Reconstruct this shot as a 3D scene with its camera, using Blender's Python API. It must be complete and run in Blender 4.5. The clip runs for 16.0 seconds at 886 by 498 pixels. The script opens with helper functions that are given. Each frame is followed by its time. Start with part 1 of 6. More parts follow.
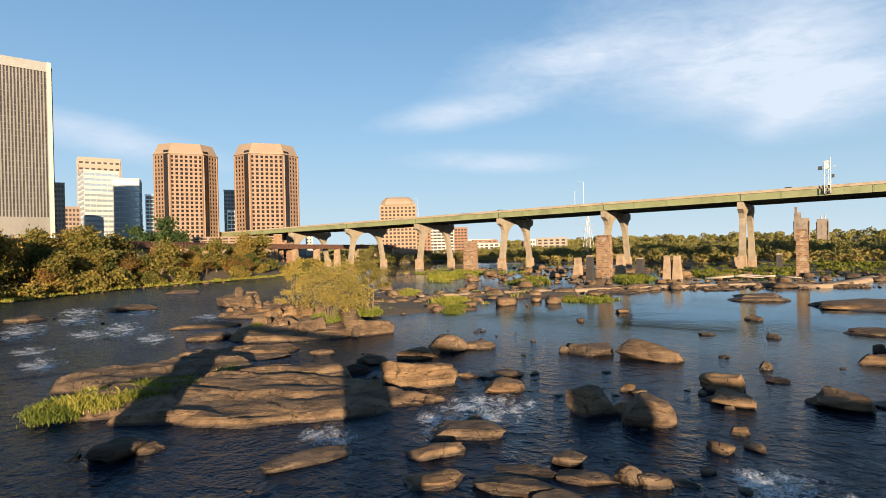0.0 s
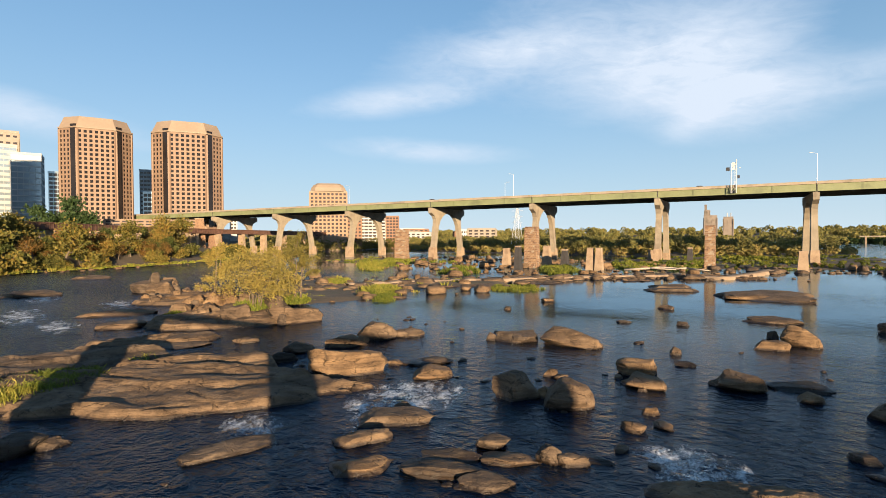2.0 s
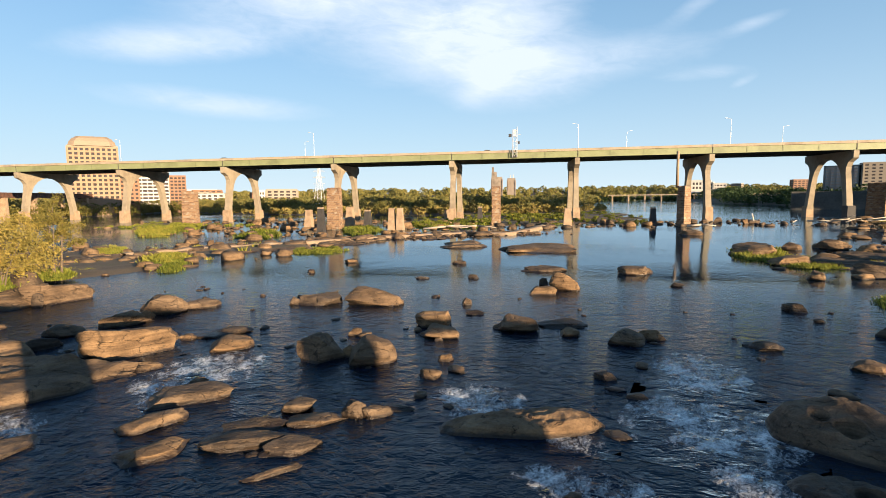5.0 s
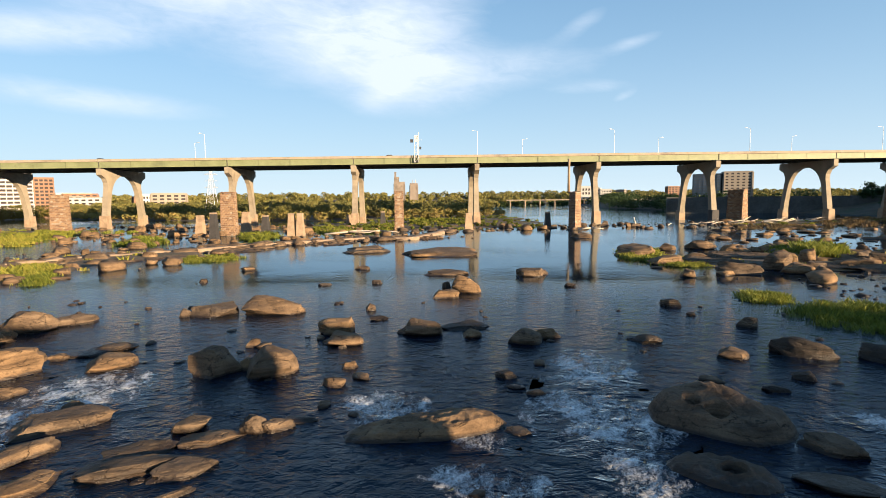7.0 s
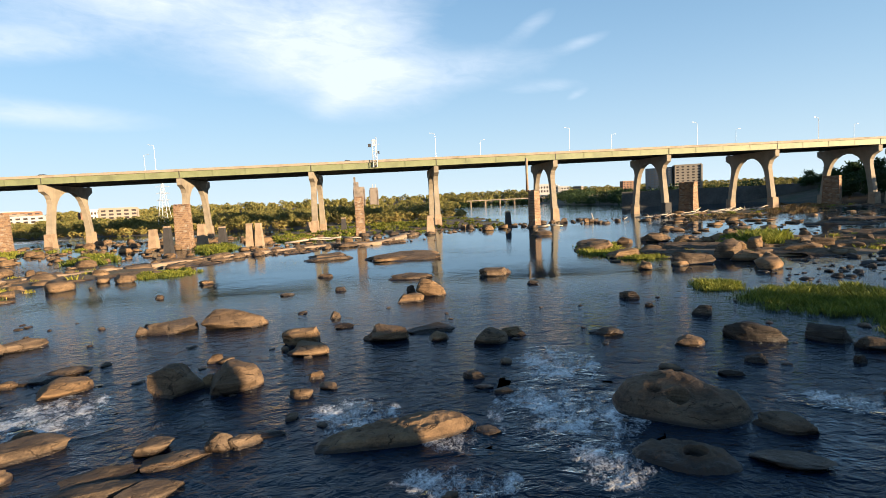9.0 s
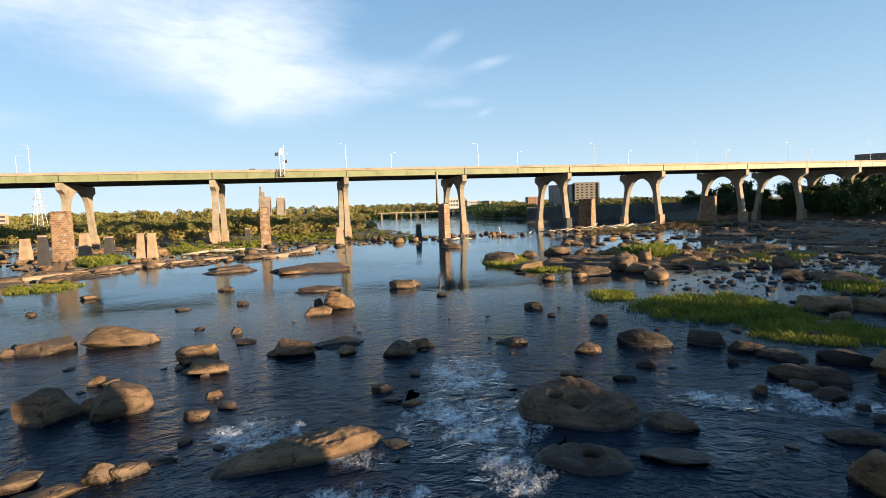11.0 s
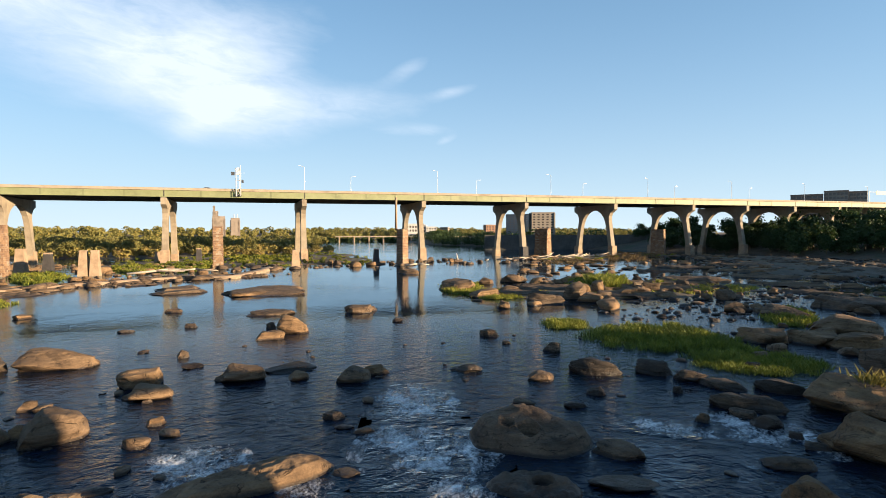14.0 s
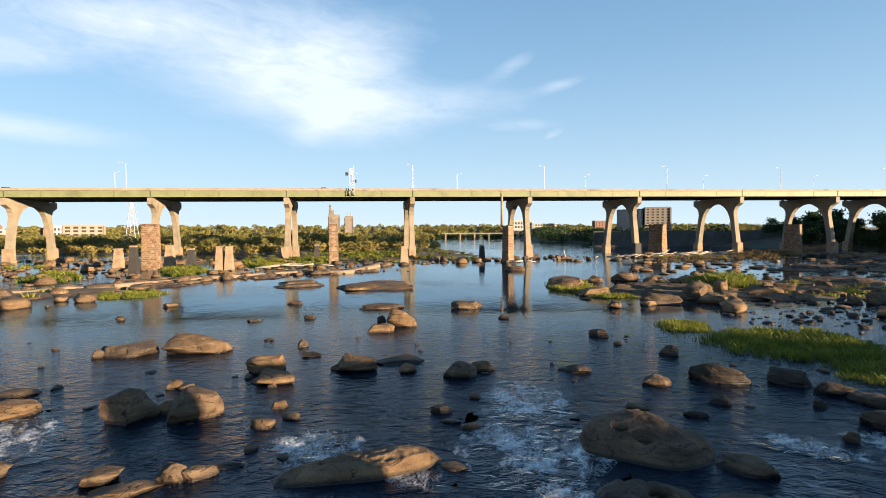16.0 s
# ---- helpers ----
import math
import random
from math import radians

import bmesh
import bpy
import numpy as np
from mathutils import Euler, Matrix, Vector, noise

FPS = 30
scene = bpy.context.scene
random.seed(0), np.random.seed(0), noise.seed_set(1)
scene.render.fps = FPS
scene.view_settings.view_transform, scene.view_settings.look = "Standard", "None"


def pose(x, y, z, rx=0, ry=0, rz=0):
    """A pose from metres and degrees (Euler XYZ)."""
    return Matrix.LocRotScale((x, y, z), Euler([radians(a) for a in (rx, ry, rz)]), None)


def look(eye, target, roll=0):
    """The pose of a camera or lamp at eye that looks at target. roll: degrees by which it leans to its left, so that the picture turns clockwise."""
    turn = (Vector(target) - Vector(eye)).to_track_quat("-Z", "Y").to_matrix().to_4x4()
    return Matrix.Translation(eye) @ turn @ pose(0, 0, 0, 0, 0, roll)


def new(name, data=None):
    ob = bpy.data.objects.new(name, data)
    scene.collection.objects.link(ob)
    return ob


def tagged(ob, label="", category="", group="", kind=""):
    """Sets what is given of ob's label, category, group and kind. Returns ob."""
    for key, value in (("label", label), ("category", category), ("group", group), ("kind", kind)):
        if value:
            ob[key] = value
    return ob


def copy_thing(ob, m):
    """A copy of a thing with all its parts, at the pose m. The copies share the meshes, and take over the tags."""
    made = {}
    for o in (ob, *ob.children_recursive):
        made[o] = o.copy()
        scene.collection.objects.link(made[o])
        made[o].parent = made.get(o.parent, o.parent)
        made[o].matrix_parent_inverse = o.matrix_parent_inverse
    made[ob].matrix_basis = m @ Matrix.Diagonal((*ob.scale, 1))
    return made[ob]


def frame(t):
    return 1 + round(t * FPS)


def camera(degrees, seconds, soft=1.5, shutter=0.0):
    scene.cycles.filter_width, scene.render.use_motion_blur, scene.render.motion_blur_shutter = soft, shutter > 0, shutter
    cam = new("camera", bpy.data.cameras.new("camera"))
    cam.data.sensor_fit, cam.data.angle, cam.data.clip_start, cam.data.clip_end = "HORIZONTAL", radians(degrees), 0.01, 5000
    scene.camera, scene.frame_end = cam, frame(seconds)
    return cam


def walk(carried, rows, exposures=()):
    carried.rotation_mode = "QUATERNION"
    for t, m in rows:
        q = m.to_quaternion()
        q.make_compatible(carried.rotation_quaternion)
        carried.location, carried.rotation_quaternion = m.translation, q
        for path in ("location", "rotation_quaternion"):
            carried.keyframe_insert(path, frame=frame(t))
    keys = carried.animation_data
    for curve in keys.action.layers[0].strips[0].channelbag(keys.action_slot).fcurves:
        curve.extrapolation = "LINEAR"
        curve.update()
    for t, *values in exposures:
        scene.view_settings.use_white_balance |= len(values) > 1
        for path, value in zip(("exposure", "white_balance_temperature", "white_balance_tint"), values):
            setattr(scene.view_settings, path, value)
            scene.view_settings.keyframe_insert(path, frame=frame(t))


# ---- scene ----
cam = camera(79.2, 16.0, soft=0.7)
PATH = [
    (0, (-0.389, 0.359, 12.454), (-31.442, 39.547, 12.368), -1.39),
    (0.5, (-0.410, 0.313, 12.463), (-28.855, 41.433, 12.555), -1.17),
    (1, (-0.416, 0.280, 12.369), (-27.608, 42.240, 12.260), -1.12),
    (1.5, (-0.428, 0.330, 12.349), (-26.701, 42.865, 11.654), -0.91),
    (2, (-0.374, 0.364, 12.337), (-26.169, 43.179, 11.135), -0.21),
    (2.5, (-0.324, 0.334, 12.316), (-24.704, 43.928, 10.047), -0.71),
    (3, (-0.285, 0.302, 12.333), (-22.006, 45.193, 8.723), -0.89),
    (3.5, (-0.283, 0.299, 12.372), (-17.447, 47.050, 7.928), -0.88),
    (4, (-0.154, 0.184, 12.422), (-13.942, 48.010, 7.669), -0.85),
    (6.5, (-0.005, 0.040, 12.485), (-2.095, 49.762, 7.650), -0.23),
    (7, (0.000, 0.000, 12.500), (-0.000, 49.786, 7.882), -0.50),
    (7.5, (-0.022, -0.130, 12.557), (0.174, 49.663, 8.016), -1.15),
    (8, (-0.003, -0.182, 12.582), (0.752, 49.603, 8.006), -2.17),
    (10.5, (0.146, -0.067, 12.538), (9.810, 48.836, 8.651), -1.86),
    (11, (0.179, -0.087, 12.518), (11.886, 48.386, 8.876), -1.79),
    (11.5, (0.197, -0.084, 12.535), (13.397, 48.032, 9.283), -1.21),
    (12, (0.203, -0.122, 12.547), (14.569, 47.692, 9.828), -0.54),
    (12.5, (0.238, -0.151, 12.543), (15.885, 47.281, 10.212), -0.47),
    (13, (0.268, -0.179, 12.543), (17.468, 46.728, 10.585), -0.90),
    (13.5, (0.187, -0.370, 12.559), (17.296, 46.585, 10.987), -0.64),
    (14, (0.129, -0.406, 12.595), (15.683, 47.095, 11.283), -0.09),
    (14.5, (0.113, -0.369, 12.535), (13.565, 47.772, 11.318), -0.08),
    (15, (0.122, -0.292, 12.548), (11.172, 48.455, 11.262), 0.36),
    (15.5, (0.086, -0.185, 12.574), (8.643, 49.056, 11.113), -0.23),
    (16, (0.087, -0.133, 12.560), (6.079, 49.481, 10.971), -0.29),
]
walk(cam, [(t, look(eye, target, roll)) for t, eye, target, roll in PATH], exposures=[(0, 1.53, 5850, 8), (2.5, 1.56, 5850, 8), (3.5, 1.68, 5900, 8), (6.5, 1.75, 5900, 8), (10.5, 1.79, 5900, 8), (16, 1.79, 5900, 8)])

# ---- light: low warm sun from behind, clear sky with a few streaks of cloud ----
SUN_AZ, SUN_EL = 130.0, 7.6
sun_way = Vector((math.sin(radians(SUN_AZ)) * math.cos(radians(SUN_EL)), math.cos(radians(SUN_AZ)) * math.cos(radians(SUN_EL)), math.sin(radians(SUN_EL))))
sun = new("sun", bpy.data.lights.new("sun", "SUN"))
sun.data.energy, sun.data.angle, sun.data.color = 5.0, radians(0.6), (1.0, 0.70, 0.40)
sun.matrix_world = look(sun_way * 100, (0, 0, 0))


def nodes_of(tree):
    """Short makers of nodes and links for one node tree."""
    def node(kind, **values):
        n = tree.nodes.new(kind)
        for key, value in values.items():
            if key in n.inputs:
                n.inputs[key].default_value = value
        return n

    def link(a, b):
        tree.links.new(a, b)

    def sums(op, a, b=0.0, c=0.0):
        n = tree.nodes.new("ShaderNodeMath")
        n.operation = op
        for k, v in enumerate((a, b, c)):
            if isinstance(v, (int, float)):
                n.inputs[k].default_value = v
            else:
                tree.links.new(v, n.inputs[k])
        return n.outputs[0]

    def blend(f, a, b):
        n = tree.nodes.new("ShaderNodeMix")
        n.data_type = "RGBA"
        for k, v in ((0, f), (6, a), (7, b)):
            if isinstance(v, (int, float, tuple)):
                n.inputs[k].default_value = v
            else:
                tree.links.new(v, n.inputs[k])
        return n.outputs[2]

    def ramp(f, *stops):
        n = tree.nodes.new("ShaderNodeValToRGB")
        e = n.color_ramp.elements
        while len(e) < len(stops):
            e.new(0.5)
        for k, (at, c) in enumerate(stops):
            e[k].position = at
            e[k].color = c if isinstance(c, tuple) else (c, c, c, 1)
        tree.links.new(f, n.inputs[0])
        return n.outputs[0]
    return node, link, sums, blend, ramp


world = bpy.data.worlds.new("sky")
scene.world = world
world.use_nodes = True
world.node_tree.nodes.clear()
node, link, sums, blend, ramp = nodes_of(world.node_tree)
sky = world.node_tree.nodes.new("ShaderNodeTexSky")
sky.sky_type, sky.sun_disc = "NISHITA", False
sky.sun_elevation, sky.sun_rotation = radians(SUN_EL), radians(SUN_AZ)
sky.air_density, sky.dust_density, sky.ozone_density = 1.0, 0.3, 3.0
coords = node("ShaderNodeTexCoord")
split = node("ShaderNodeSeparateXYZ")
link(coords.outputs["Generated"], split.inputs[0])
s_az = sums("MULTIPLY", sums("ARCTAN2", split.outputs[0], split.outputs[1]), 57.2958)
s_el = sums("MULTIPLY", sums("ARCSINE", split.outputs[2]), 57.2958)
wisp = node("ShaderNodeCombineXYZ")
link(sums("MULTIPLY", sums("ADD", s_az, sums("MULTIPLY", s_el, -0.45)), 0.065), wisp.inputs[0])
link(sums("MULTIPLY", sums("ADD", s_el, sums("MULTIPLY", s_az, 0.12)), 0.20), wisp.inputs[1])
fluff = node("ShaderNodeTexNoise", Scale=1.5, Detail=9.0, Roughness=0.55, Distortion=0.45)
link(wisp.outputs[0], fluff.inputs["Vector"])
fine = node("ShaderNodeTexNoise", Scale=4.5, Detail=8.0, Roughness=0.65, Distortion=1.2)
link(wisp.outputs[0], fine.inputs["Vector"])


def cloud(az, el, wide, tall, tilt, strength):
    """How much cloud there is at each direction: a soft patch round (az, el), in degrees."""
    c, s = math.cos(radians(tilt)), math.sin(radians(tilt))
    a, e = sums("SUBTRACT", s_az, az), sums("SUBTRACT", s_el, el)
    u = sums("DIVIDE", sums("ADD", sums("MULTIPLY", a, c), sums("MULTIPLY", e, s)), wide)
    v = sums("DIVIDE", sums("SUBTRACT", sums("MULTIPLY", e, c), sums("MULTIPLY", a, s)), tall)
    r = sums("ADD", sums("MULTIPLY", u, u), sums("MULTIPLY", v, v))
    return sums("MULTIPLY", sums("EXPONENT", sums("MULTIPLY", r, -1.0)), strength)


SKY_STRENGTH, CLOUD_TONE = 0.0555, (5.0, 5.2, 5.5, 1)
CLEAR_TONE = (1.22, 2.78, 4.45, 1)
HAZE_SHARE, HAZE_TONE = 0.80, (4.5, 5.0, 5.0, 1)
patches = [
    cloud(-9, 17.0, 11, 4.0, 8, 0.9), cloud(-4, 13.5, 6.5, 3.4, -10, 1.0), cloud(-6, 11.2, 2.6, 1.5, 30, 0.6), cloud(-24, 18.5, 10, 2.2, 6, 0.75),
    cloud(-36, 14.0, 8, 1.3, 6, 0.8), cloud(-33, 9.0, 8, 1.1, -3, 0.6), cloud(-70, 10.6, 9, 1.5, -10, 0.75),
    cloud(7, 13.2, 9, 1.8, 4, 0.42), cloud(15.2, 11.0, 3.4, 0.6, 0, 0.36), cloud(19.1, 14.8, 2.4, 0.5, 12, 0.34), cloud(14.2, 16.9, 2.6, 0.8, 25, 0.26), cloud(18.5, 10.0, 1.2, 0.4, 20, 0.24),
    cloud(-15, 24, 18, 3, 10, 0.22),
]
total = 0.0
for patch in patches:
    total = sums("ADD", patch, total)
grain = sums("ADD", sums("MULTIPLY", fluff.outputs[0], 1.3), sums("MULTIPLY", fine.outputs[0], 0.55))
cover = ramp(sums("MULTIPLY", total, sums("SUBTRACT", grain, 0.30)), (0.06, 0.0), (0.30, 0.45), (0.70, 1.0))
air = sums("EXPONENT", sums("MULTIPLY", sums("ABSOLUTE", s_el), -0.105))
high_air = sums("EXPONENT", sums("MULTIPLY", sums("ABSOLUTE", s_el), -0.03))
tone = blend(sums("ADD", sums("MULTIPLY", air, HAZE_SHARE), sums("MULTIPLY", high_air, 0.14)), blend(sums("MULTIPLY", high_air, 0.75), sky.outputs[0], CLEAR_TONE), HAZE_TONE)
tone = blend(cover, tone, CLOUD_TONE)
ground_glow = node("ShaderNodeBackground", Strength=SKY_STRENGTH)
link(tone, ground_glow.inputs[0])
world_out = node("ShaderNodeOutputWorld")
link(ground_glow.outputs[0], world_out.inputs[0])


# ---- materials ----
def tree_cells(tree, scale):
    n = tree.nodes.new("ShaderNodeTexVoronoi")
    n.feature = "DISTANCE_TO_EDGE"
    n.inputs["Scale"].default_value = scale
    return n


def material(name, low, high, rough=0.8, metal=0.0, scale=1.0, bump=0.3, fine_scale=None, distance=0.1, stain=None, stretch=(1, 1, 1), vary=0.0, islands=False, coord="Object", spec=0.5):
    """A surface whose colour wanders between two tones, with stains at a larger size, relief, and a change from piece to piece."""
    m = bpy.data.materials.new(name)
    m.use_nodes = True
    m.node_tree.nodes.clear()
    node, link, sums, blend, ramp = nodes_of(m.node_tree)
    at = node("ShaderNodeTexCoord")
    geo = node("ShaderNodeNewGeometry")
    size = node("ShaderNodeMapping")
    size.inputs["Scale"].default_value = stretch
    link(geo.outputs["Position"] if coord == "World" else at.outputs[coord], size.inputs[0])
    coarse = node("ShaderNodeTexNoise", Scale=scale, Detail=6.0, Roughness=0.6)
    grain = node("ShaderNodeTexNoise", Scale=fine_scale or scale * 9, Detail=5.0, Roughness=0.65)
    link(size.outputs[0], coarse.inputs["Vector"])
    link(size.outputs[0], grain.inputs["Vector"])
    f = sums("ADD", sums("MULTIPLY", coarse.outputs[0], 0.6), sums("MULTIPLY", grain.outputs[0], 0.4))
    colour = ramp(f, (0.36, (*low, 1)), (0.64, (*high, 1)))
    if stain:
        blot = node("ShaderNodeTexNoise", Scale=scale * 0.35, Detail=4.0, Roughness=0.7)
        link(size.outputs[0], blot.inputs["Vector"])
        colour = blend(ramp(blot.outputs[0], (0.52, 0.0), (0.68, 0.85)), colour, (*stain, 1))
    if vary:
        which = geo.outputs["Random Per Island"] if islands else node("ShaderNodeObjectInfo").outputs["Random"]
        change = node("ShaderNodeHueSaturation")
        link(sums("ADD", sums("MULTIPLY", which, 2 * vary), 1 - vary), change.inputs["Value"])
        link(sums("ADD", sums("MULTIPLY", which, 0.016), 0.492), change.inputs["Hue"])
        link(colour, change.inputs["Color"])
        colour = change.outputs[0]
    body = node("ShaderNodeBsdfPrincipled", Roughness=rough, Metallic=metal)
    body.inputs["Specular IOR Level"].default_value = spec
    link(colour, body.inputs["Base Color"])
    if bump:
        relief = node("ShaderNodeBump", Strength=bump, Distance=distance)
        link(f, relief.inputs["Height"])
        link(relief.outputs[0], body.inputs["Normal"])
    link(body.outputs[0], node("ShaderNodeOutputMaterial").inputs[0])
    return m


def foliage(name, tones, through_light=0.25):
    """Leaves: each clump takes one of the tones; a little light passes through."""
    m = bpy.data.materials.new(name)
    m.use_nodes = True
    m.node_tree.nodes.clear()
    node, link, sums, blend, ramp = nodes_of(m.node_tree)
    geo, which = node("ShaderNodeNewGeometry"), node("ShaderNodeObjectInfo")
    wide = node("ShaderNodeTexNoise", Scale=0.16, Detail=3.0)
    link(geo.outputs["Position"], wide.inputs["Vector"])
    pick = sums("ADD", sums("MULTIPLY", geo.outputs["Random Per Island"], 0.42), sums("ADD", sums("MULTIPLY", which.outputs["Random"], 0.38), sums("MULTIPLY", sums("SUBTRACT", wide.outputs[0], 0.5), 0.8)))
    colour = ramp(pick, *[(k / (len(tones) - 1) * 0.9 + 0.05, (*c, 1)) for k, c in enumerate(tones)])
    skin = node("ShaderNodeBsdfPrincipled", Roughness=0.6)
    skin.inputs["Specular IOR Level"].default_value = 0.25
    link(colour, skin.inputs["Base Color"])
    thin = node("ShaderNodeBsdfTranslucent")
    link(colour, thin.inputs[0])
    both = node("ShaderNodeMixShader", Fac=through_light)
    link(skin.outputs[0], both.inputs[1])
    link(thin.outputs[0], both.inputs[2])
    link(both.outputs[0], node("ShaderNodeOutputMaterial").inputs[0])
    return m


def water_surface(name, foam):
    """Dark river water with ripples; with foam, broken white water in the middle of the sheet."""
    m = bpy.data.materials.new(name)
    m.use_nodes = True
    m.node_tree.nodes.clear()
    node, link, sums, blend, ramp = nodes_of(m.node_tree)
    geo = node("ShaderNodeNewGeometry")
    flow = node("ShaderNodeMapping")
    flow.inputs["Rotation"].default_value = (0, 0, radians(20))
    flow.inputs["Scale"].default_value = (0.8, 1.0, 1.0)
    link(geo.outputs["Position"], flow.inputs[0])
    swell = node("ShaderNodeTexNoise", Scale=0.5, Detail=3.0, Roughness=0.5, Distortion=1.0)
    ripple = node("ShaderNodeTexNoise", Scale=1.5, Detail=4.0, Roughness=0.5, Distortion=0.8)
    chop = node("ShaderNodeTexNoise", Scale=5.0, Detail=3.0, Roughness=0.6, Distortion=0.5)
    calm = node("ShaderNodeTexNoise", Scale=0.022, Detail=3.0)
    for n in (swell, ripple, chop):
        link(flow.outputs[0], n.inputs["Vector"])
    link(geo.outputs["Position"], calm.inputs["Vector"])
    where = node("ShaderNodeSeparateXYZ")
    link(geo.outputs["Position"], where.inputs[0])
    near_fall = ramp(sums("DIVIDE", where.outputs[1], 140.0), (0.24, 1.0), (0.40, 0.45), (0.58, 0.0))
    far_fall = ramp(sums("DIVIDE", where.outputs[1], 400.0), (0.5, 0.0), (0.6, 0.03))
    side_run = ramp(sums("DIVIDE", where.outputs[0], -200.0), (0.28, 0.0), (0.5, 1.3))
    side_run = sums("MULTIPLY", side_run, ramp(sums("DIVIDE", where.outputs[1], 200.0), (0.5, 1.0), (0.85, 0.0)))
    fast = sums("MAXIMUM", near_fall, sums("MAXIMUM", side_run, far_fall))
    rough_water = sums("ADD", sums("MULTIPLY", ramp(calm.outputs[0], (0.40, 0.02), (0.60, 0.11)), 1.0), sums("MULTIPLY", fast, ramp(calm.outputs[0], (0.3, 0.55), (0.7, 1.0))))
    height = sums("MULTIPLY", sums("ADD", sums("MULTIPLY", swell.outputs[0], 2.2), sums("ADD", sums("MULTIPLY", ripple.outputs[0], 1.15), sums("MULTIPLY", chop.outputs[0], 0.34))), rough_water)
    relief = node("ShaderNodeBump", Strength=1.0, Distance=0.2)
    link(height, relief.inputs["Height"])
    deep = node("ShaderNodeBsdfDiffuse")
    deep.inputs["Color"].default_value = (0.002, 0.008, 0.021, 1)
    mirror = node("ShaderNodeBsdfGlossy", Roughness=0.03)
    mirror.inputs["Color"].default_value = (0.82, 0.92, 1.0, 1)
    link(sums("ADD", 0.03, sums("MULTIPLY", side_run, 0.08)), mirror.inputs["Roughness"])
    gloss = node("ShaderNodeFresnel", IOR=1.33)
    body = node("ShaderNodeMixShader")
    link(relief.outputs[0], mirror.inputs["Normal"])
    link(relief.outputs[0], gloss.inputs["Normal"])
    link(sums("DIVIDE", sums("MULTIPLY", gloss.outputs[0], gloss.outputs[0]), sums("ADD", gloss.outputs[0], 0.03)), body.inputs[0])
    link(deep.outputs[0], body.inputs[1])
    link(mirror.outputs[0], body.inputs[2])
    end = body.outputs[0]
    if foam:
        at = node("ShaderNodeTexCoord")
        part_of = node("ShaderNodeSeparateXYZ")
        link(at.outputs["Generated"], part_of.inputs[0])
        u, v = sums("SUBTRACT", sums("MULTIPLY", part_of.outputs[0], 2.0), 1.0), sums("SUBTRACT", sums("MULTIPLY", part_of.outputs[1], 2.0), 1.0)
        inside = sums("SUBTRACT", 1.0, sums("ADD", sums("MULTIPLY", u, u), sums("MULTIPLY", v, v)))
        run = node("ShaderNodeMapping")
        run.inputs["Scale"].default_value = (1.0, 0.62, 1.0)
        link(at.outputs["Object"], run.inputs[0])
        lace = node("ShaderNodeTexNoise", Scale=2.1, Detail=9.0, Roughness=0.7, Distortion=1.6)
        link(run.outputs[0], lace.inputs["Vector"])
        thread = node("ShaderNodeTexNoise", Scale=7.0, Detail=6.0, Roughness=0.7, Distortion=1.2)
        link(run.outputs[0], thread.inputs["Vector"])
        amount = sums("ADD", sums("MULTIPLY", inside, 0.19), sums("ADD", sums("MULTIPLY", lace.outputs[0], 0.5), sums("MULTIPLY", thread.outputs[0], 0.5)))
        gather = node("ShaderNodeTexNoise", Scale=0.6, Detail=3.0, Distortion=1.0)
        link(run.outputs[0], gather.inputs["Vector"])
        amount = sums("ADD", amount, sums("MULTIPLY", sums("SUBTRACT", gather.outputs[0], 0.53), 0.7))
        white = ramp(sums("MULTIPLY", amount, ramp(inside, (0.0, 0.0), (0.25, 1.0))), (0.58, 0.0), (0.70, 0.36), (0.86, 0.85))
        froth = node("ShaderNodeBsdfPrincipled", Roughness=0.75)
        froth.inputs["Base Color"].default_value = (0.9, 0.91, 0.92, 1)
        link(relief.outputs[0], froth.inputs["Normal"])
        both = node("ShaderNodeMixShader")
        link(white, both.inputs[0])
        link(end, both.inputs[1])
        link(froth.outputs[0], both.inputs[2])
        end = both.outputs[0]
    link(end, node("ShaderNodeOutputMaterial").inputs[0])
    return m


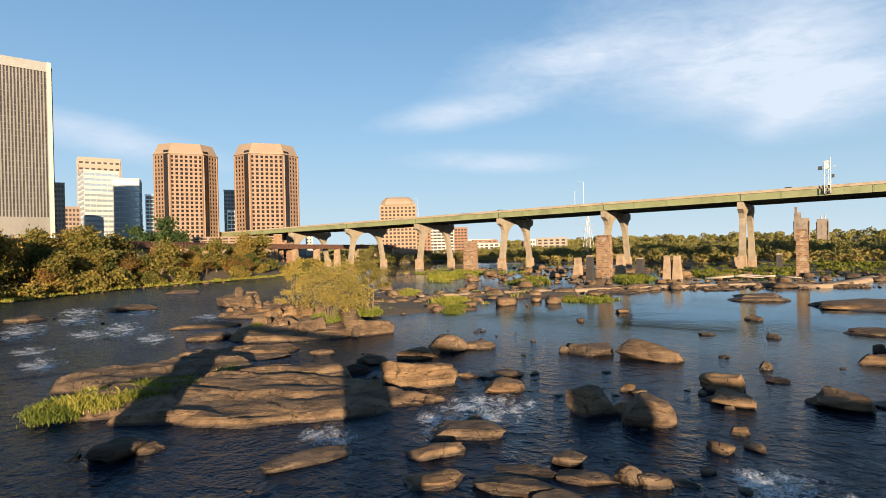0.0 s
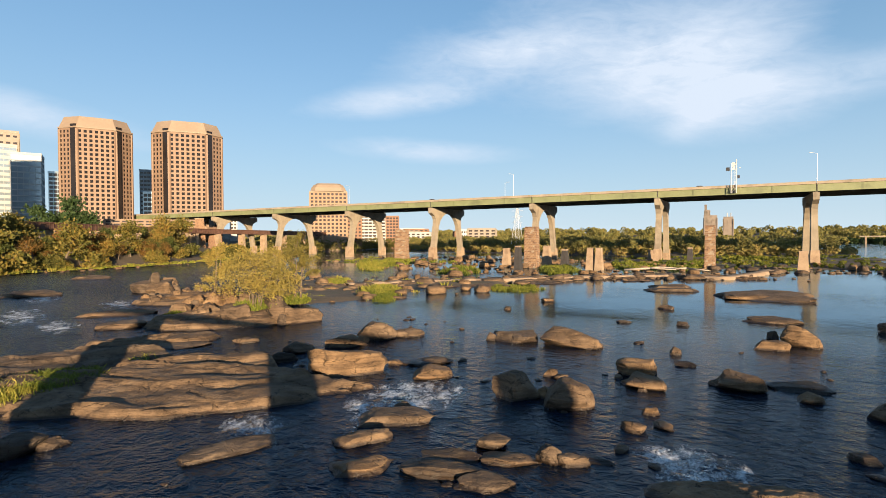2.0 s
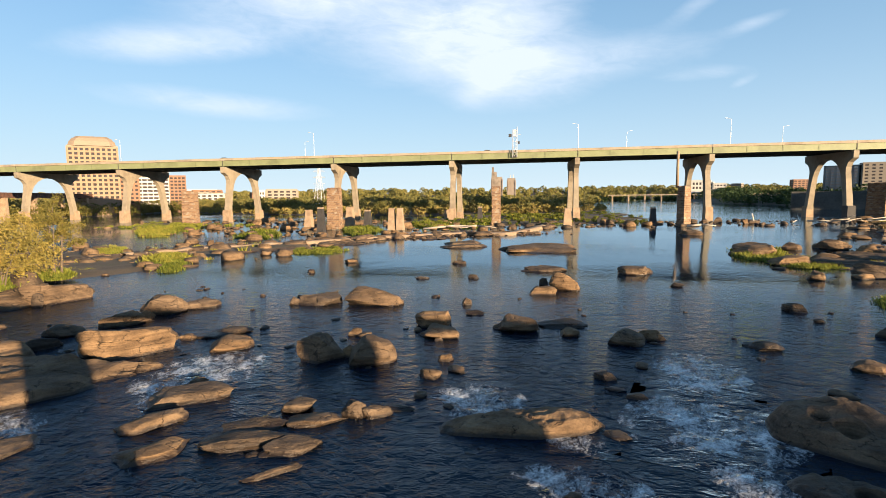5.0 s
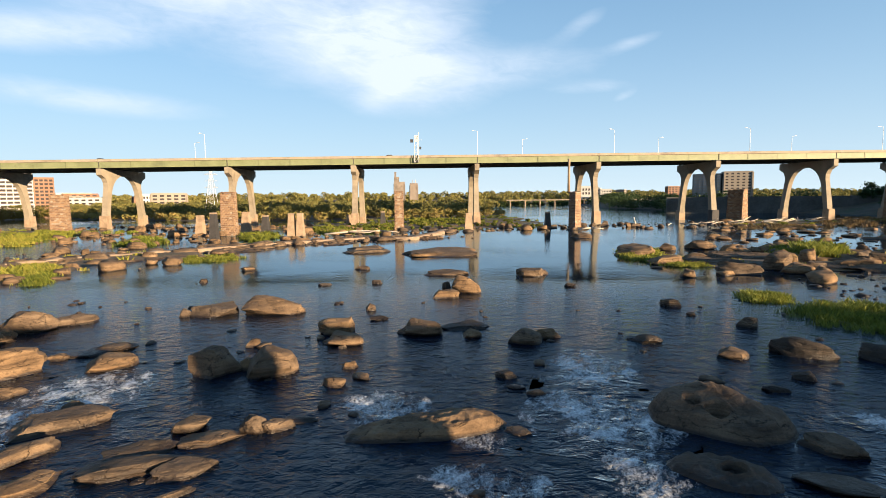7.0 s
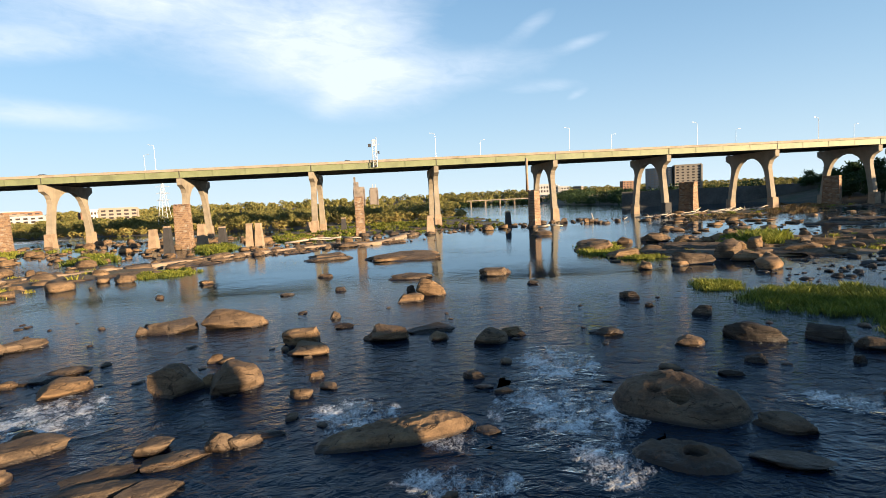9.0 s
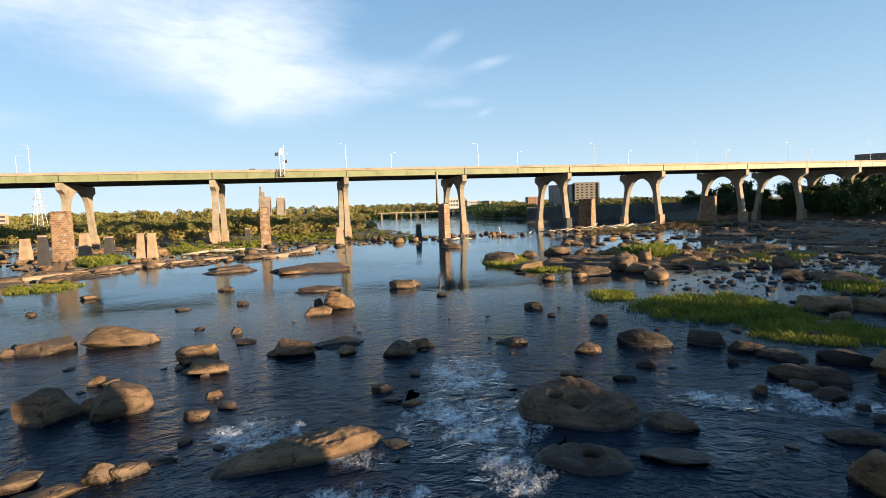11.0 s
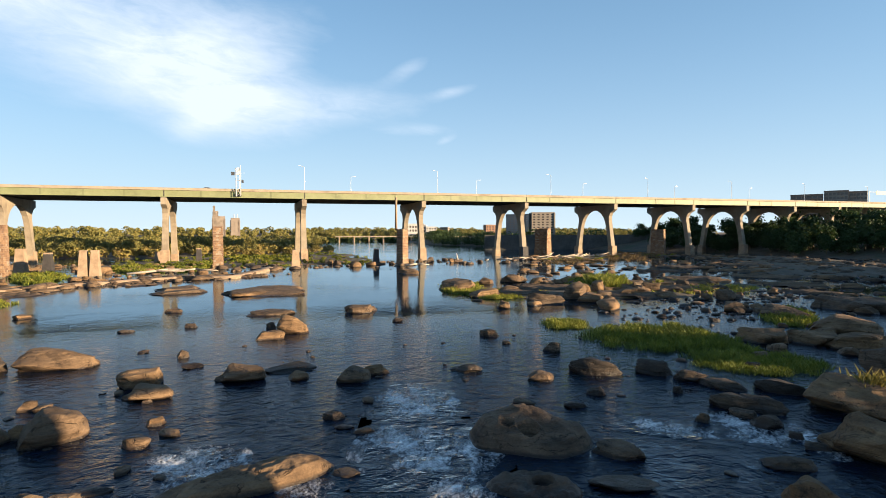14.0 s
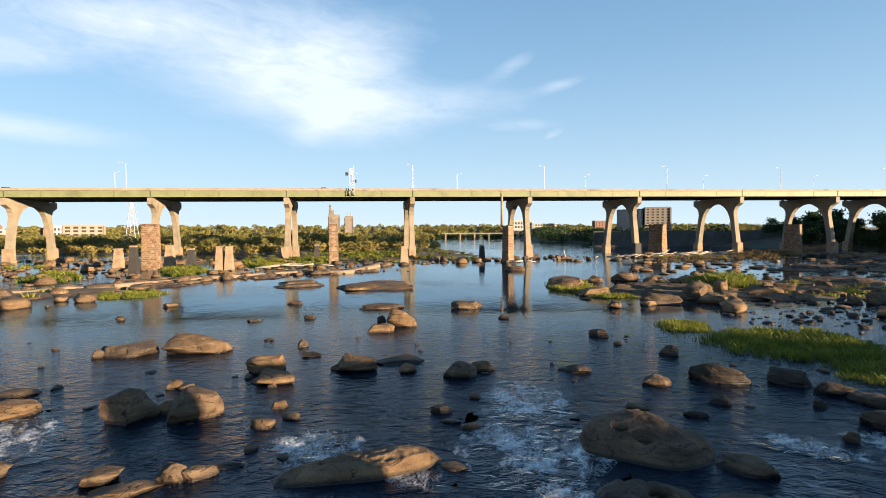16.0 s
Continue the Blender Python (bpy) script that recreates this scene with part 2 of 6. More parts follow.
def stone_surface(name, dark, mid, light, wet_line, vary):
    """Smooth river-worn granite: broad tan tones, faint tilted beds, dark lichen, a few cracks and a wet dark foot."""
    m = bpy.data.materials.new(name)
    m.use_nodes = True
    m.node_tree.nodes.clear()
    node, link, sums, blend, ramp = nodes_of(m.node_tree)
    geo = node("ShaderNodeNewGeometry")
    where = node("ShaderNodeSeparateXYZ")
    link(geo.outputs["Position"], where.inputs[0])
    broad = node("ShaderNodeTexNoise", Scale=0.45, Detail=5.0, Roughness=0.6, Distortion=0.4)
    mid_noise = node("ShaderNodeTexNoise", Scale=1.7, Detail=6.0, Roughness=0.62)
    grain = node("ShaderNodeTexNoise", Scale=11.0, Detail=5.0, Roughness=0.7)
    blot = node("ShaderNodeTexNoise", Scale=0.8, Detail=7.0, Roughness=0.72, Distortion=0.8)
    for n in (broad, mid_noise, grain, blot):
        link(geo.outputs["Position"], n.inputs["Vector"])
    beds = node("ShaderNodeMapping")
    beds.inputs["Rotation"].default_value = (radians(9), radians(-7), radians(35))
    beds.inputs["Scale"].default_value = (0.14, 0.3, 3.4)
    link(geo.outputs["Position"], beds.inputs[0])
    bed = node("ShaderNodeTexNoise", Scale=1.0, Detail=5.0, Roughness=0.6, Distortion=0.5)
    link(beds.outputs[0], bed.inputs["Vector"])
    net = tree_cells(m.node_tree, 0.33)
    warp = node("ShaderNodeVectorMath")
    warp.operation = "MULTIPLY_ADD"
    link(broad.outputs["Color"], warp.inputs[0])
    warp.inputs[1].default_value = (2.6, 2.6, 2.6)
    flat = node("ShaderNodeMapping")
    flat.inputs["Scale"].default_value = (0.8, 1.0, 2.4)
    link(geo.outputs["Position"], flat.inputs[0])
    link(flat.outputs[0], warp.inputs[2])
    link(warp.outputs[0], net.inputs["Vector"])
    solid = sums("MAXIMUM", ramp(net.outputs["Distance"], (0.0, 0.0), (0.014, 1.0)), ramp(mid_noise.outputs[0], (0.44, 0.0), (0.56, 1.0)))
    f = sums("ADD", sums("MULTIPLY", broad.outputs[0], 0.42), sums("ADD", sums("MULTIPLY", bed.outputs[0], 0.33), sums("MULTIPLY", grain.outputs[0], 0.25)))
    colour = ramp(f, (0.38, (*dark, 1)), (0.50, (*mid, 1)), (0.62, (*light, 1)))
    colour = blend(ramp(blot.outputs[0], (0.55, 0.0), (0.66, 0.75)), colour, (dark[0] * 0.55, dark[1] * 0.6, dark[2] * 0.7, 1))
    colour = blend(solid, (dark[0] * 0.35, dark[1] * 0.35, dark[2] * 0.35, 1), colour)
    change = node("ShaderNodeHueSaturation")
    which = node("ShaderNodeObjectInfo").outputs["Random"]
    link(sums("ADD", sums("MULTIPLY", which, 2 * vary), 1 - vary), change.inputs["Value"])
    link(sums("ADD", sums("MULTIPLY", which, 0.3), 0.85), change.inputs["Saturation"])
    link(colour, change.inputs["Color"])
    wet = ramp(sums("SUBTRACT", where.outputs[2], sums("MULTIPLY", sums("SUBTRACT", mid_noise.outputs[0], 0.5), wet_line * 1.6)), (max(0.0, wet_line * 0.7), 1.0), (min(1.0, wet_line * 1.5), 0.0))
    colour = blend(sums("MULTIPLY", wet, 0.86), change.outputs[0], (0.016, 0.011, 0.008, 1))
    body = node("ShaderNodeBsdfPrincipled", Roughness=0.85)
    body.inputs["Specular IOR Level"].default_value = 0.35
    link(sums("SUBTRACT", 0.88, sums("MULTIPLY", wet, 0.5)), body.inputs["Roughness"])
    link(colour, body.inputs["Base Color"])
    height = sums("ADD", sums("MULTIPLY", mid_noise.outputs[0], 0.55), sums("ADD", sums("MULTIPLY", bed.outputs[0], 0.5), sums("ADD", sums("MULTIPLY", grain.outputs[0], 0.10), sums("MULTIPLY", solid, 0.22))))
    relief = node("ShaderNodeBump", Strength=0.9, Distance=0.4)
    link(height, relief.inputs["Height"])
    link(relief.outputs[0], body.inputs["Normal"])
    link(body.outputs[0], node("ShaderNodeOutputMaterial").inputs[0])
    return m


M_WATER = water_surface("river_water", False)
M_FOAM = water_surface("white_water", True)
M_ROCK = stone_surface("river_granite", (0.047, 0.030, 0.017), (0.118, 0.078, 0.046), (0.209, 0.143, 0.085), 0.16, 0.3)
# Wet rock tone that also darkens right-hand rocks to stand for shade
M_WET_SHADE_ROCK = stone_surface("wet_and_shaded_granite", (0.03, 0.022, 0.016), (0.062, 0.045, 0.031), (0.12, 0.085, 0.055), 0.3, 0.3)
M_SILO = material("grey_silo_concrete", (0.152, 0.125, 0.103), (0.220, 0.186, 0.156), 0.9, scale=0.1, bump=0.2, stain=(0.091, 0.076, 0.065), coord="World")
M_TOWERGLASS = material("bronze_window_glass", (0.012, 0.010, 0.010), (0.022, 0.018, 0.017), 0.04, scale=0.1, bump=0.0, coord="World", spec=0.25)
M_DRY = foliage("dry_grass_blades", [(0.122, 0.084, 0.038), (0.182, 0.129, 0.061), (0.228, 0.167, 0.084), (0.122, 0.114, 0.038)], 0.3)
M_EARTH = material("bank_earth", (0.049, 0.038, 0.025), (0.122, 0.093, 0.061), 0.95, scale=0.15, bump=0.7, distance=0.5, stain=(0.053, 0.061, 0.023), coord="World")
M_CONCRETE = material("pier_concrete", (0.190, 0.160, 0.118), (0.281, 0.239, 0.179), 0.85, scale=0.25, bump=0.25, stain=(0.129, 0.106, 0.080), coord="World")
M_PARAPET = material("parapet_concrete", (0.231, 0.189, 0.140), (0.316, 0.267, 0.206), 0.85, scale=0.3, bump=0.2, stain=(0.164, 0.134, 0.103), coord="World")
M_GREEN = material("green_girder_paint", (0.146, 0.164, 0.079), (0.201, 0.219, 0.115), 0.6, scale=0.2, bump=0.1, stain=(0.115, 0.128, 0.067), coord="World")
M_SPLICE = material("darker_green_plate", (0.114, 0.129, 0.065), (0.160, 0.179, 0.091), 0.6, scale=0.2, bump=0.1, coord="World")
# Near-black tone puts under-deck shade into inner girders; also joint plates and bearings
M_SOFFIT = material("dark_joint_and_underside_shade", (0.04, 0.04, 0.035), (0.07, 0.07, 0.06), 0.8, scale=0.3, bump=0.2, coord="World")
M_STONE = material("weathered_pier_stone", (0.085, 0.046, 0.026), (0.25, 0.155, 0.092), 0.9, scale=1.2, bump=0.7, vary=0.35)
M_MORTAR = material("pale_mortar", (0.19, 0.155, 0.115), (0.31, 0.26, 0.20), 0.95, scale=1.0, bump=0.5, coord="World")
M_STUB = material("old_concrete", (0.215, 0.15, 0.096), (0.325, 0.245, 0.166), 0.9, scale=0.5, bump=0.4, stain=(0.167, 0.114, 0.076), coord="World")
# One near-black tone for some stubs and pier footings
M_DARKCONCRETE = material("dark_concrete", (0.02, 0.02, 0.02), (0.045, 0.04, 0.04), 0.75, scale=0.5, bump=0.4, coord="World")
M_RUST = material("rusty_steel", (0.05, 0.025, 0.018), (0.12, 0.06, 0.04), 0.8, scale=0.6, bump=0.2, coord="World")
M_STEEL = material("galvanised_steel", (0.45, 0.46, 0.47), (0.62, 0.63, 0.64), 0.5, metal=0.4, scale=2.0, bump=0.0)
M_DARKMETAL = material("dark_metal", (0.03, 0.03, 0.035), (0.06, 0.06, 0.065), 0.5, metal=0.3, scale=2.0, bump=0.0)
M_WOOD = material("bleached_driftwood", (0.319, 0.266, 0.205), (0.502, 0.441, 0.365), 0.9, scale=1.5, bump=0.5, stretch=(1, 1, 0.3), vary=0.3)
M_BARK = material("bark", (0.076, 0.057, 0.038), (0.152, 0.118, 0.084), 0.95, scale=1.5, bump=0.6)
M_LEAF = foliage("bank_leaves", [(0.053, 0.057, 0.012), (0.099, 0.095, 0.018), (0.167, 0.133, 0.026), (0.236, 0.152, 0.029), (0.274, 0.133, 0.027)])
M_LEAF_RUST = foliage("rusty_leaves", [(0.068, 0.057, 0.015), (0.144, 0.087, 0.021), (0.220, 0.106, 0.024), (0.251, 0.087, 0.020)])
M_LEAF_GREEN = foliage("deep_green_leaves", [(0.027, 0.040, 0.009), (0.049, 0.065, 0.014), (0.084, 0.095, 0.020), (0.129, 0.122, 0.026)])
M_LEAF_FAR = foliage("far_leaves", [(0.114, 0.114, 0.034), (0.175, 0.163, 0.046), (0.236, 0.198, 0.053), (0.289, 0.209, 0.065), (0.304, 0.175, 0.057)])
M_LEAF_DARK = foliage("evergreen_leaves", [(0.021, 0.041, 0.012), (0.036, 0.062, 0.018), (0.052, 0.077, 0.023)])
M_LEAF_GOLD = foliage("golden_leaves", [(0.129, 0.118, 0.030), (0.190, 0.160, 0.038), (0.251, 0.190, 0.042), (0.289, 0.182, 0.038)], 0.35)
M_LEAF_WILLOW = foliage("willow_leaves", [(0.152, 0.137, 0.034), (0.236, 0.198, 0.049), (0.319, 0.243, 0.057), (0.380, 0.266, 0.061)], 0.35)
M_LEAF_ISLET = foliage("islet_leaves", [(0.053, 0.076, 0.014), (0.099, 0.118, 0.020), (0.160, 0.167, 0.027), (0.243, 0.213, 0.038)], 0.3)
M_GRASS = foliage("river_grass", [(0.085, 0.11, 0.016), (0.15, 0.175, 0.024), (0.25, 0.25, 0.036), (0.36, 0.31, 0.06), (0.30, 0.20, 0.06)], 0.35)
M_TOWER = material("pink_granite_cladding", (0.165, 0.11, 0.075), (0.205, 0.138, 0.094), 0.7, scale=0.05, bump=0.0, coord="World")
M_CROWN = material("pale_cladding", (0.20, 0.152, 0.11), (0.24, 0.185, 0.136), 0.7, scale=0.05, bump=0.0, coord="World")
M_GLASS = material("dark_window_glass", (0.035, 0.03, 0.03), (0.06, 0.05, 0.05), 0.04, scale=0.1, bump=0.0, coord="World")
M_BLUEGLASS = material("blue_mirror_glass", (0.34, 0.42, 0.48), (0.44, 0.52, 0.58), 0.12, metal=0.6, scale=0.08, bump=0.0, coord="World")
M_WHITE = material("white_cladding", (0.30, 0.30, 0.295), (0.36, 0.36, 0.352), 0.6, scale=0.05, bump=0.0, coord="World")
M_TAN = material("tan_cladding", (0.20, 0.172, 0.137), (0.245, 0.213, 0.175), 0.7, scale=0.05, bump=0.0, coord="World")
M_TOPBAND = material("grey_panels", (0.198, 0.198, 0.194), (0.243, 0.243, 0.239), 0.7, scale=0.05, bump=0.0, coord="World")
M_ALU = material("grey_aluminium_fins", (0.129, 0.125, 0.118), (0.167, 0.163, 0.152), 0.6, scale=0.05, bump=0.0, coord="World")
M_BRICK = material("red_brick", (0.167, 0.095, 0.059), (0.220, 0.129, 0.084), 0.9, scale=0.2, bump=0.2, coord="World")
M_BROWN = material("brown_brick", (0.236, 0.156, 0.103), (0.289, 0.194, 0.129), 0.9, scale=0.2, bump=0.2, coord="World")
M_GREYBRICK = material("grey_brown_cladding", (0.167, 0.122, 0.091), (0.228, 0.167, 0.129), 0.85, scale=0.2, bump=0.1, coord="World")
M_DECKWOOD = material("footbridge_concrete", (0.228, 0.220, 0.205), (0.319, 0.304, 0.281), 0.9, scale=0.5, bump=0.2, coord="World")
# Tree shade on the wall is put into this dark base, besides the stains
M_FLOOD = material("stained_shade_dark_flood_wall", (0.05, 0.047, 0.042), (0.105, 0.10, 0.09), 0.9, scale=0.12, bump=0.3, stain=(0.035, 0.035, 0.03), coord="World")
M_CAR = material("dark_car_paint", (0.03, 0.03, 0.035), (0.05, 0.05, 0.055), 0.25, scale=1.0, bump=0.0, vary=0.5)


# ---- mesh makers ----
def made(name, verts, faces, mat, parent=None, label="", smooth=False):
    """Links one mesh as an object of its own, under a thing or a part where one is given."""
    me = bpy.data.meshes.new(name)
    me.from_pydata(np.asarray(verts, float).tolist(), [], [list(map(int, f)) for f in faces])
    me.materials.append(mat)
    if smooth:
        me.shade_smooth()
    ob = new(name, me)
    ob.parent = parent
    return tagged(ob, label=label)


def group_at(name, x=0.0, y=0.0, z=0.0, turn=0.0):
    ob = new(name)
    ob.matrix_world = pose(x, y, z, 0, 0, turn)
    return ob


CUBE_F = [(0, 3, 2, 1), (4, 5, 6, 7), (0, 1, 5, 4), (1, 2, 6, 5), (2, 3, 7, 6), (3, 0, 4, 7)]


def boxes(*many):
    """Verts and faces of boxes given as x0, x1, y0, y1, z0, z1."""
    v, f = [], []
    for x0, x1, y0, y1, z0, z1 in many:
        n = len(v)
        v += [(x0, y0, z0), (x1, y0, z0), (x1, y1, z0), (x0, y1, z0), (x0, y0, z1), (x1, y0, z1), (x1, y1, z1), (x0, y1, z1)]
        f += [tuple(n + i for i in q) for q in CUBE_F]
    return v, f


def prism(outline, z0, z1, shrink=1.0):
    """An upright prism over an outline of x, y; shrink draws in its top."""
    n = len(outline)
    v = [(x, y, z0) for x, y in outline] + [(x * shrink, y * shrink, z1) for x, y in outline]
    f = [(i, (i + 1) % n, n + (i + 1) % n, n + i) for i in range(n)] + [tuple(range(n))[::-1], tuple(range(n, 2 * n))]
    return v, f


def beam(a, b, r, sides=6, r2=None):
    """A round bar from a to b."""
    a, b = Vector(a), Vector(b)
    q = (b - a).to_track_quat("Z", "Y")
    v, f = [], []
    for end, rad in ((a, r), (b, r if r2 is None else r2)):
        v += [tuple(end + q @ Vector((math.cos(k * 2 * math.pi / sides) * rad, math.sin(k * 2 * math.pi / sides) * rad, 0))) for k in range(sides)]
    f += [(k, (k + 1) % sides, sides + (k + 1) % sides, sides + k) for k in range(sides)] + [tuple(range(sides))[::-1], tuple(range(sides, 2 * sides))]
    return v, f


def joined(*lots):
    v, f = [], []
    for a, b in lots:
        n = len(v)
        v += list(a)
        f += [tuple(n + i for i in q) for q in b]
    return v, f


def moved(lot, m):
    return [tuple(m @ Vector(p)) for p in lot[0]], lot[1]


def ball(levels):
    bm = bmesh.new()
    bmesh.ops.create_icosphere(bm, subdivisions=levels, radius=1.0)
    v, f = np.array([p.co[:] for p in bm.verts]), [[p.index for p in q.verts] for q in bm.faces]
    bm.free()
    return v, f


# ---- ground and river ----
LEFT_BANK = [(-120, -600), (-150, -100), (-184, 30), (-211, 65), (-219, 99), (-226, 144), (-262, 205), (-300, 240), (-420, 300), (-470, 420), (-640, 900), (-900, 1600), (-5000, 2500), (-5000, -600)]
RIGHT_BANK = [(70, -600), (85, -80), (112, -20), (152, 25), (195, 70), (235, 110), (270, 166), (292, 232), (292, 299), (262, 400), (224, 540), (205, 720), (260, 1100), (500, 1700), (5000, 2500), (5000, -600)]
FAR_ISLE = [(-345, 470), (-250, 380), (-150, 345), (-60, 325), (10, 340), (48, 400), (58, 470), (40, 560), (-20, 800), (-250, 1200), (-560, 1300), (-500, 760)]
FAR_SHORE = [(-6000, 1500), (-700, 1450), (0, 1500), (600, 1500), (6000, 1500), (6000, 6000), (-6000, 6000)]


def depth_in(px, py, poly):
    """Signed distance to a polygon's edge, positive inside."""
    best, inside = np.full(px.shape, 1e9), np.zeros(px.shape, bool)
    for (ax, ay), (bx, by) in zip(poly, poly[1:] + poly[:1]):
        dx, dy = bx - ax, by - ay
        k = np.clip(((px - ax) * dx + (py - ay) * dy) / (dx * dx + dy * dy), 0, 1)
        best = np.minimum(best, np.hypot(px - ax - k * dx, py - ay - k * dy))
        if ay != by:
            inside ^= ((ay > py) != (by > py)) & (px < (bx - ax) * (py - ay) / (by - ay) + ax)
    return np.where(inside, best, -best)


def wander(px, py, size):
    return np.sin(px / size + 1.3 * np.sin(py / size * 0.7)) * np.cos(py / size * 1.1 + 0.8 * np.sin(px / size * 0.6))


ISLETS = [
    [(-62, 214), (-20, 206), (0, 222), (45, 232), (55, 300), (40, 395), (-40, 330), (-75, 260)],
    [(-104, 62), (-70, 66), (-66, 92), (-62, 128), (-84, 132), (-108, 108)],
    [(-190, 196), (-140, 200), (-120, 222), (-190, 240)],
    [(52, 98), (80, 84), (112, 88), (104, 118), (66, 118)],
    [(130, 232), (175, 232), (240, 262), (240, 290), (140, 268)],
    [(150, 112), (205, 100), (250, 150), (285, 232), (240, 250), (195, 196), (158, 150)],
]


def islets(px, py):
    """Low wet gravel islets, broken up by pools."""
    d = np.full(px.shape, -1e9)
    for poly in ISLETS:
        d = np.maximum(d, depth_in(px, py, poly))
    return np.minimum(d, 12) * 0.5 + 4.0 * wander(px, py, 11) + 2.0 * wander(px + 30, py, 5) - 1.5


def ground_height(px, py):
    px, py = np.asarray(px, float), np.asarray(py, float)
    rough = 3 * wander(px, py, 17) + 1.5 * wander(px + 40, py, 6)
    left = depth_in(px, py, LEFT_BANK) + rough
    right = depth_in(px, py, RIGHT_BANK) + rough
    isle = depth_in(px, py, FAR_ISLE) + 2 * rough
    shore = depth_in(px, py, FAR_SHORE) + rough
    z = np.full(px.shape, -1.6)
    for d, rise, top in ((left, 0.22, 10.0), (right, 0.20, 9.0), (isle, 0.10, 1.6), (islets(px, py), 0.25, 0.35), (shore, 0.06, 22.0)):
        z = np.maximum(z, np.clip(d * rise, -1.6, top))
    z += np.clip((left - 70) * 0.09, 0, 14)
    return z + np.where(z > 0, 0.25 * wander(px, py, 9), 0)


def sheet(name, mat, height, rings, spokes, near, far):
    """A round sheet from near the camera out to the horizon."""
    r = np.concatenate([[0.0], np.geomspace(near, far, rings)])
    a = np.linspace(0, 2 * math.pi, spokes, endpoint=False)
    px, py = (r[1:, None] * np.sin(a)).ravel(), (r[1:, None] * np.cos(a)).ravel()
    pz = height(px, py)
    v = np.concatenate([[[0, 0, float(height(np.zeros(1), np.zeros(1))[0])]], np.stack([px, py, pz], 1)])
    f = [(0, 1 + (k + 1) % spokes, 1 + k) for k in range(spokes)]
    for i in range(rings - 1):
        b = 1 + i * spokes
        f += [(b + k, b + (k + 1) % spokes, b + spokes + (k + 1) % spokes, b + spokes + k) for k in range(spokes)]
    return made(name, v, f, mat, smooth=True)


tagged(sheet("ground", M_EARTH, ground_height, 230, 640, 4.0, 4700.0), "brown earth river bed, banks and low islands", "ground", kind="structure")
tagged(sheet("water", M_WATER, lambda x, y: np.zeros(np.shape(x)), 60, 120, 4.0, 4600.0), "dark rippled shallow river water", "water", kind="structure")

# ---- the footbridge from which the river is seen, behind and below the camera ----
footbridge = tagged(group_at("footbridge", 0, -0.2, 0), "grey concrete footbridge on broad old piers", "bridge")
made("deck", *boxes((-220, 220, -1.4, 1.1, 10.3, 10.95)), M_DECKWOOD, footbridge)
for k in range(-6, 7):
    x = 4.6 + 25.8 * k
    pier = made("pier", *joined(prism([(x - 1.3, -1.9), (x + 1.3, -1.9), (x + 1.3, 0.9), (x - 1.3, 0.9)], -1.8, 10.3)), M_STUB, footbridge)

# ---- the road bridge ----
BRIDGE = pose(0, 0, 0, 0, 0, 2.2)
road_bridge = tagged(group_at("road_bridge", 0, 0, 0, 2.2), "long green steel girder road bridge on arched concrete piers", "bridge")
NEAR, FAR = 254.0, 294.0
MID = (NEAR + FAR) / 2


def deck_z(s):
    return 33.0 + 0.0065 * s


JOINTS = [-520, -457, -393, -327, -267, -206.5, -148.3, -90.2, -32.0, 26.2, 84.3, 142.4, 200.5, 258.4, 303, 346, 390, 440, 490, 560, 640]


def span(a, b):
    """One span of the bridge: girders, deck slab and parapets, cut at its joints."""
    za, zb = deck_z(a), deck_z(b)
    a, b = a + 0.06, b - 0.06

    def strip(n0, n1, up0, up1):
        v = [(a, n0, za + up0), (b, n0, zb + up0), (b, n1, zb + up0), (a, n1, za + up0), (a, n0, za + up1), (b, n0, zb + up1), (b, n1, zb + up1), (a, n1, za + up1)]
        return v, CUBE_F
    made("fascia_girder", *joined(strip(NEAR + 0.5, NEAR + 0.8, -3.7, -0.95), strip(NEAR + 0.25, NEAR + 1.0, -3.8, -3.65)), M_GREEN, road_bridge)
    made("fascia_girder", *strip(FAR - 0.8, FAR - 0.5, -3.7, -0.95), M_GREEN, road_bridge)
    # inner girders coloured near-black for the shade beneath the deck
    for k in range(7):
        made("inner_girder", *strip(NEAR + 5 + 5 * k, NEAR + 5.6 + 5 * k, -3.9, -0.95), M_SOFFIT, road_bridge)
    made("deck_slab", *strip(NEAR, FAR, -0.95, -0.55), M_PARAPET, road_bridge)
    made("parapet", *joined(strip(NEAR + 0.1, NEAR + 0.4, -0.55, 0.05), strip(NEAR + 0.05, NEAR + 0.45, 0.05, 0.12)), M_PARAPET, road_bridge)
    made("parapet", *strip(FAR - 0.4, FAR - 0.1, -0.55, 0.12), M_PARAPET, road_bridge)
    for k in range(1, 4):
        c = a + (b - a) * k / 4
        zc = za + (zb - za) * k / 4
        made("splice_plate", *boxes((c - 0.3, c + 0.3, NEAR + 0.42, NEAR + 0.5, zc - 3.6, zc - 1.0)), M_SPLICE, road_bridge)
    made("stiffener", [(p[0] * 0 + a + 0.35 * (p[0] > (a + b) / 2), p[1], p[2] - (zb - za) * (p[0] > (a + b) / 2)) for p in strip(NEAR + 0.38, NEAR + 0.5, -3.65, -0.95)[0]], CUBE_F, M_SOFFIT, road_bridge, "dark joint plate")


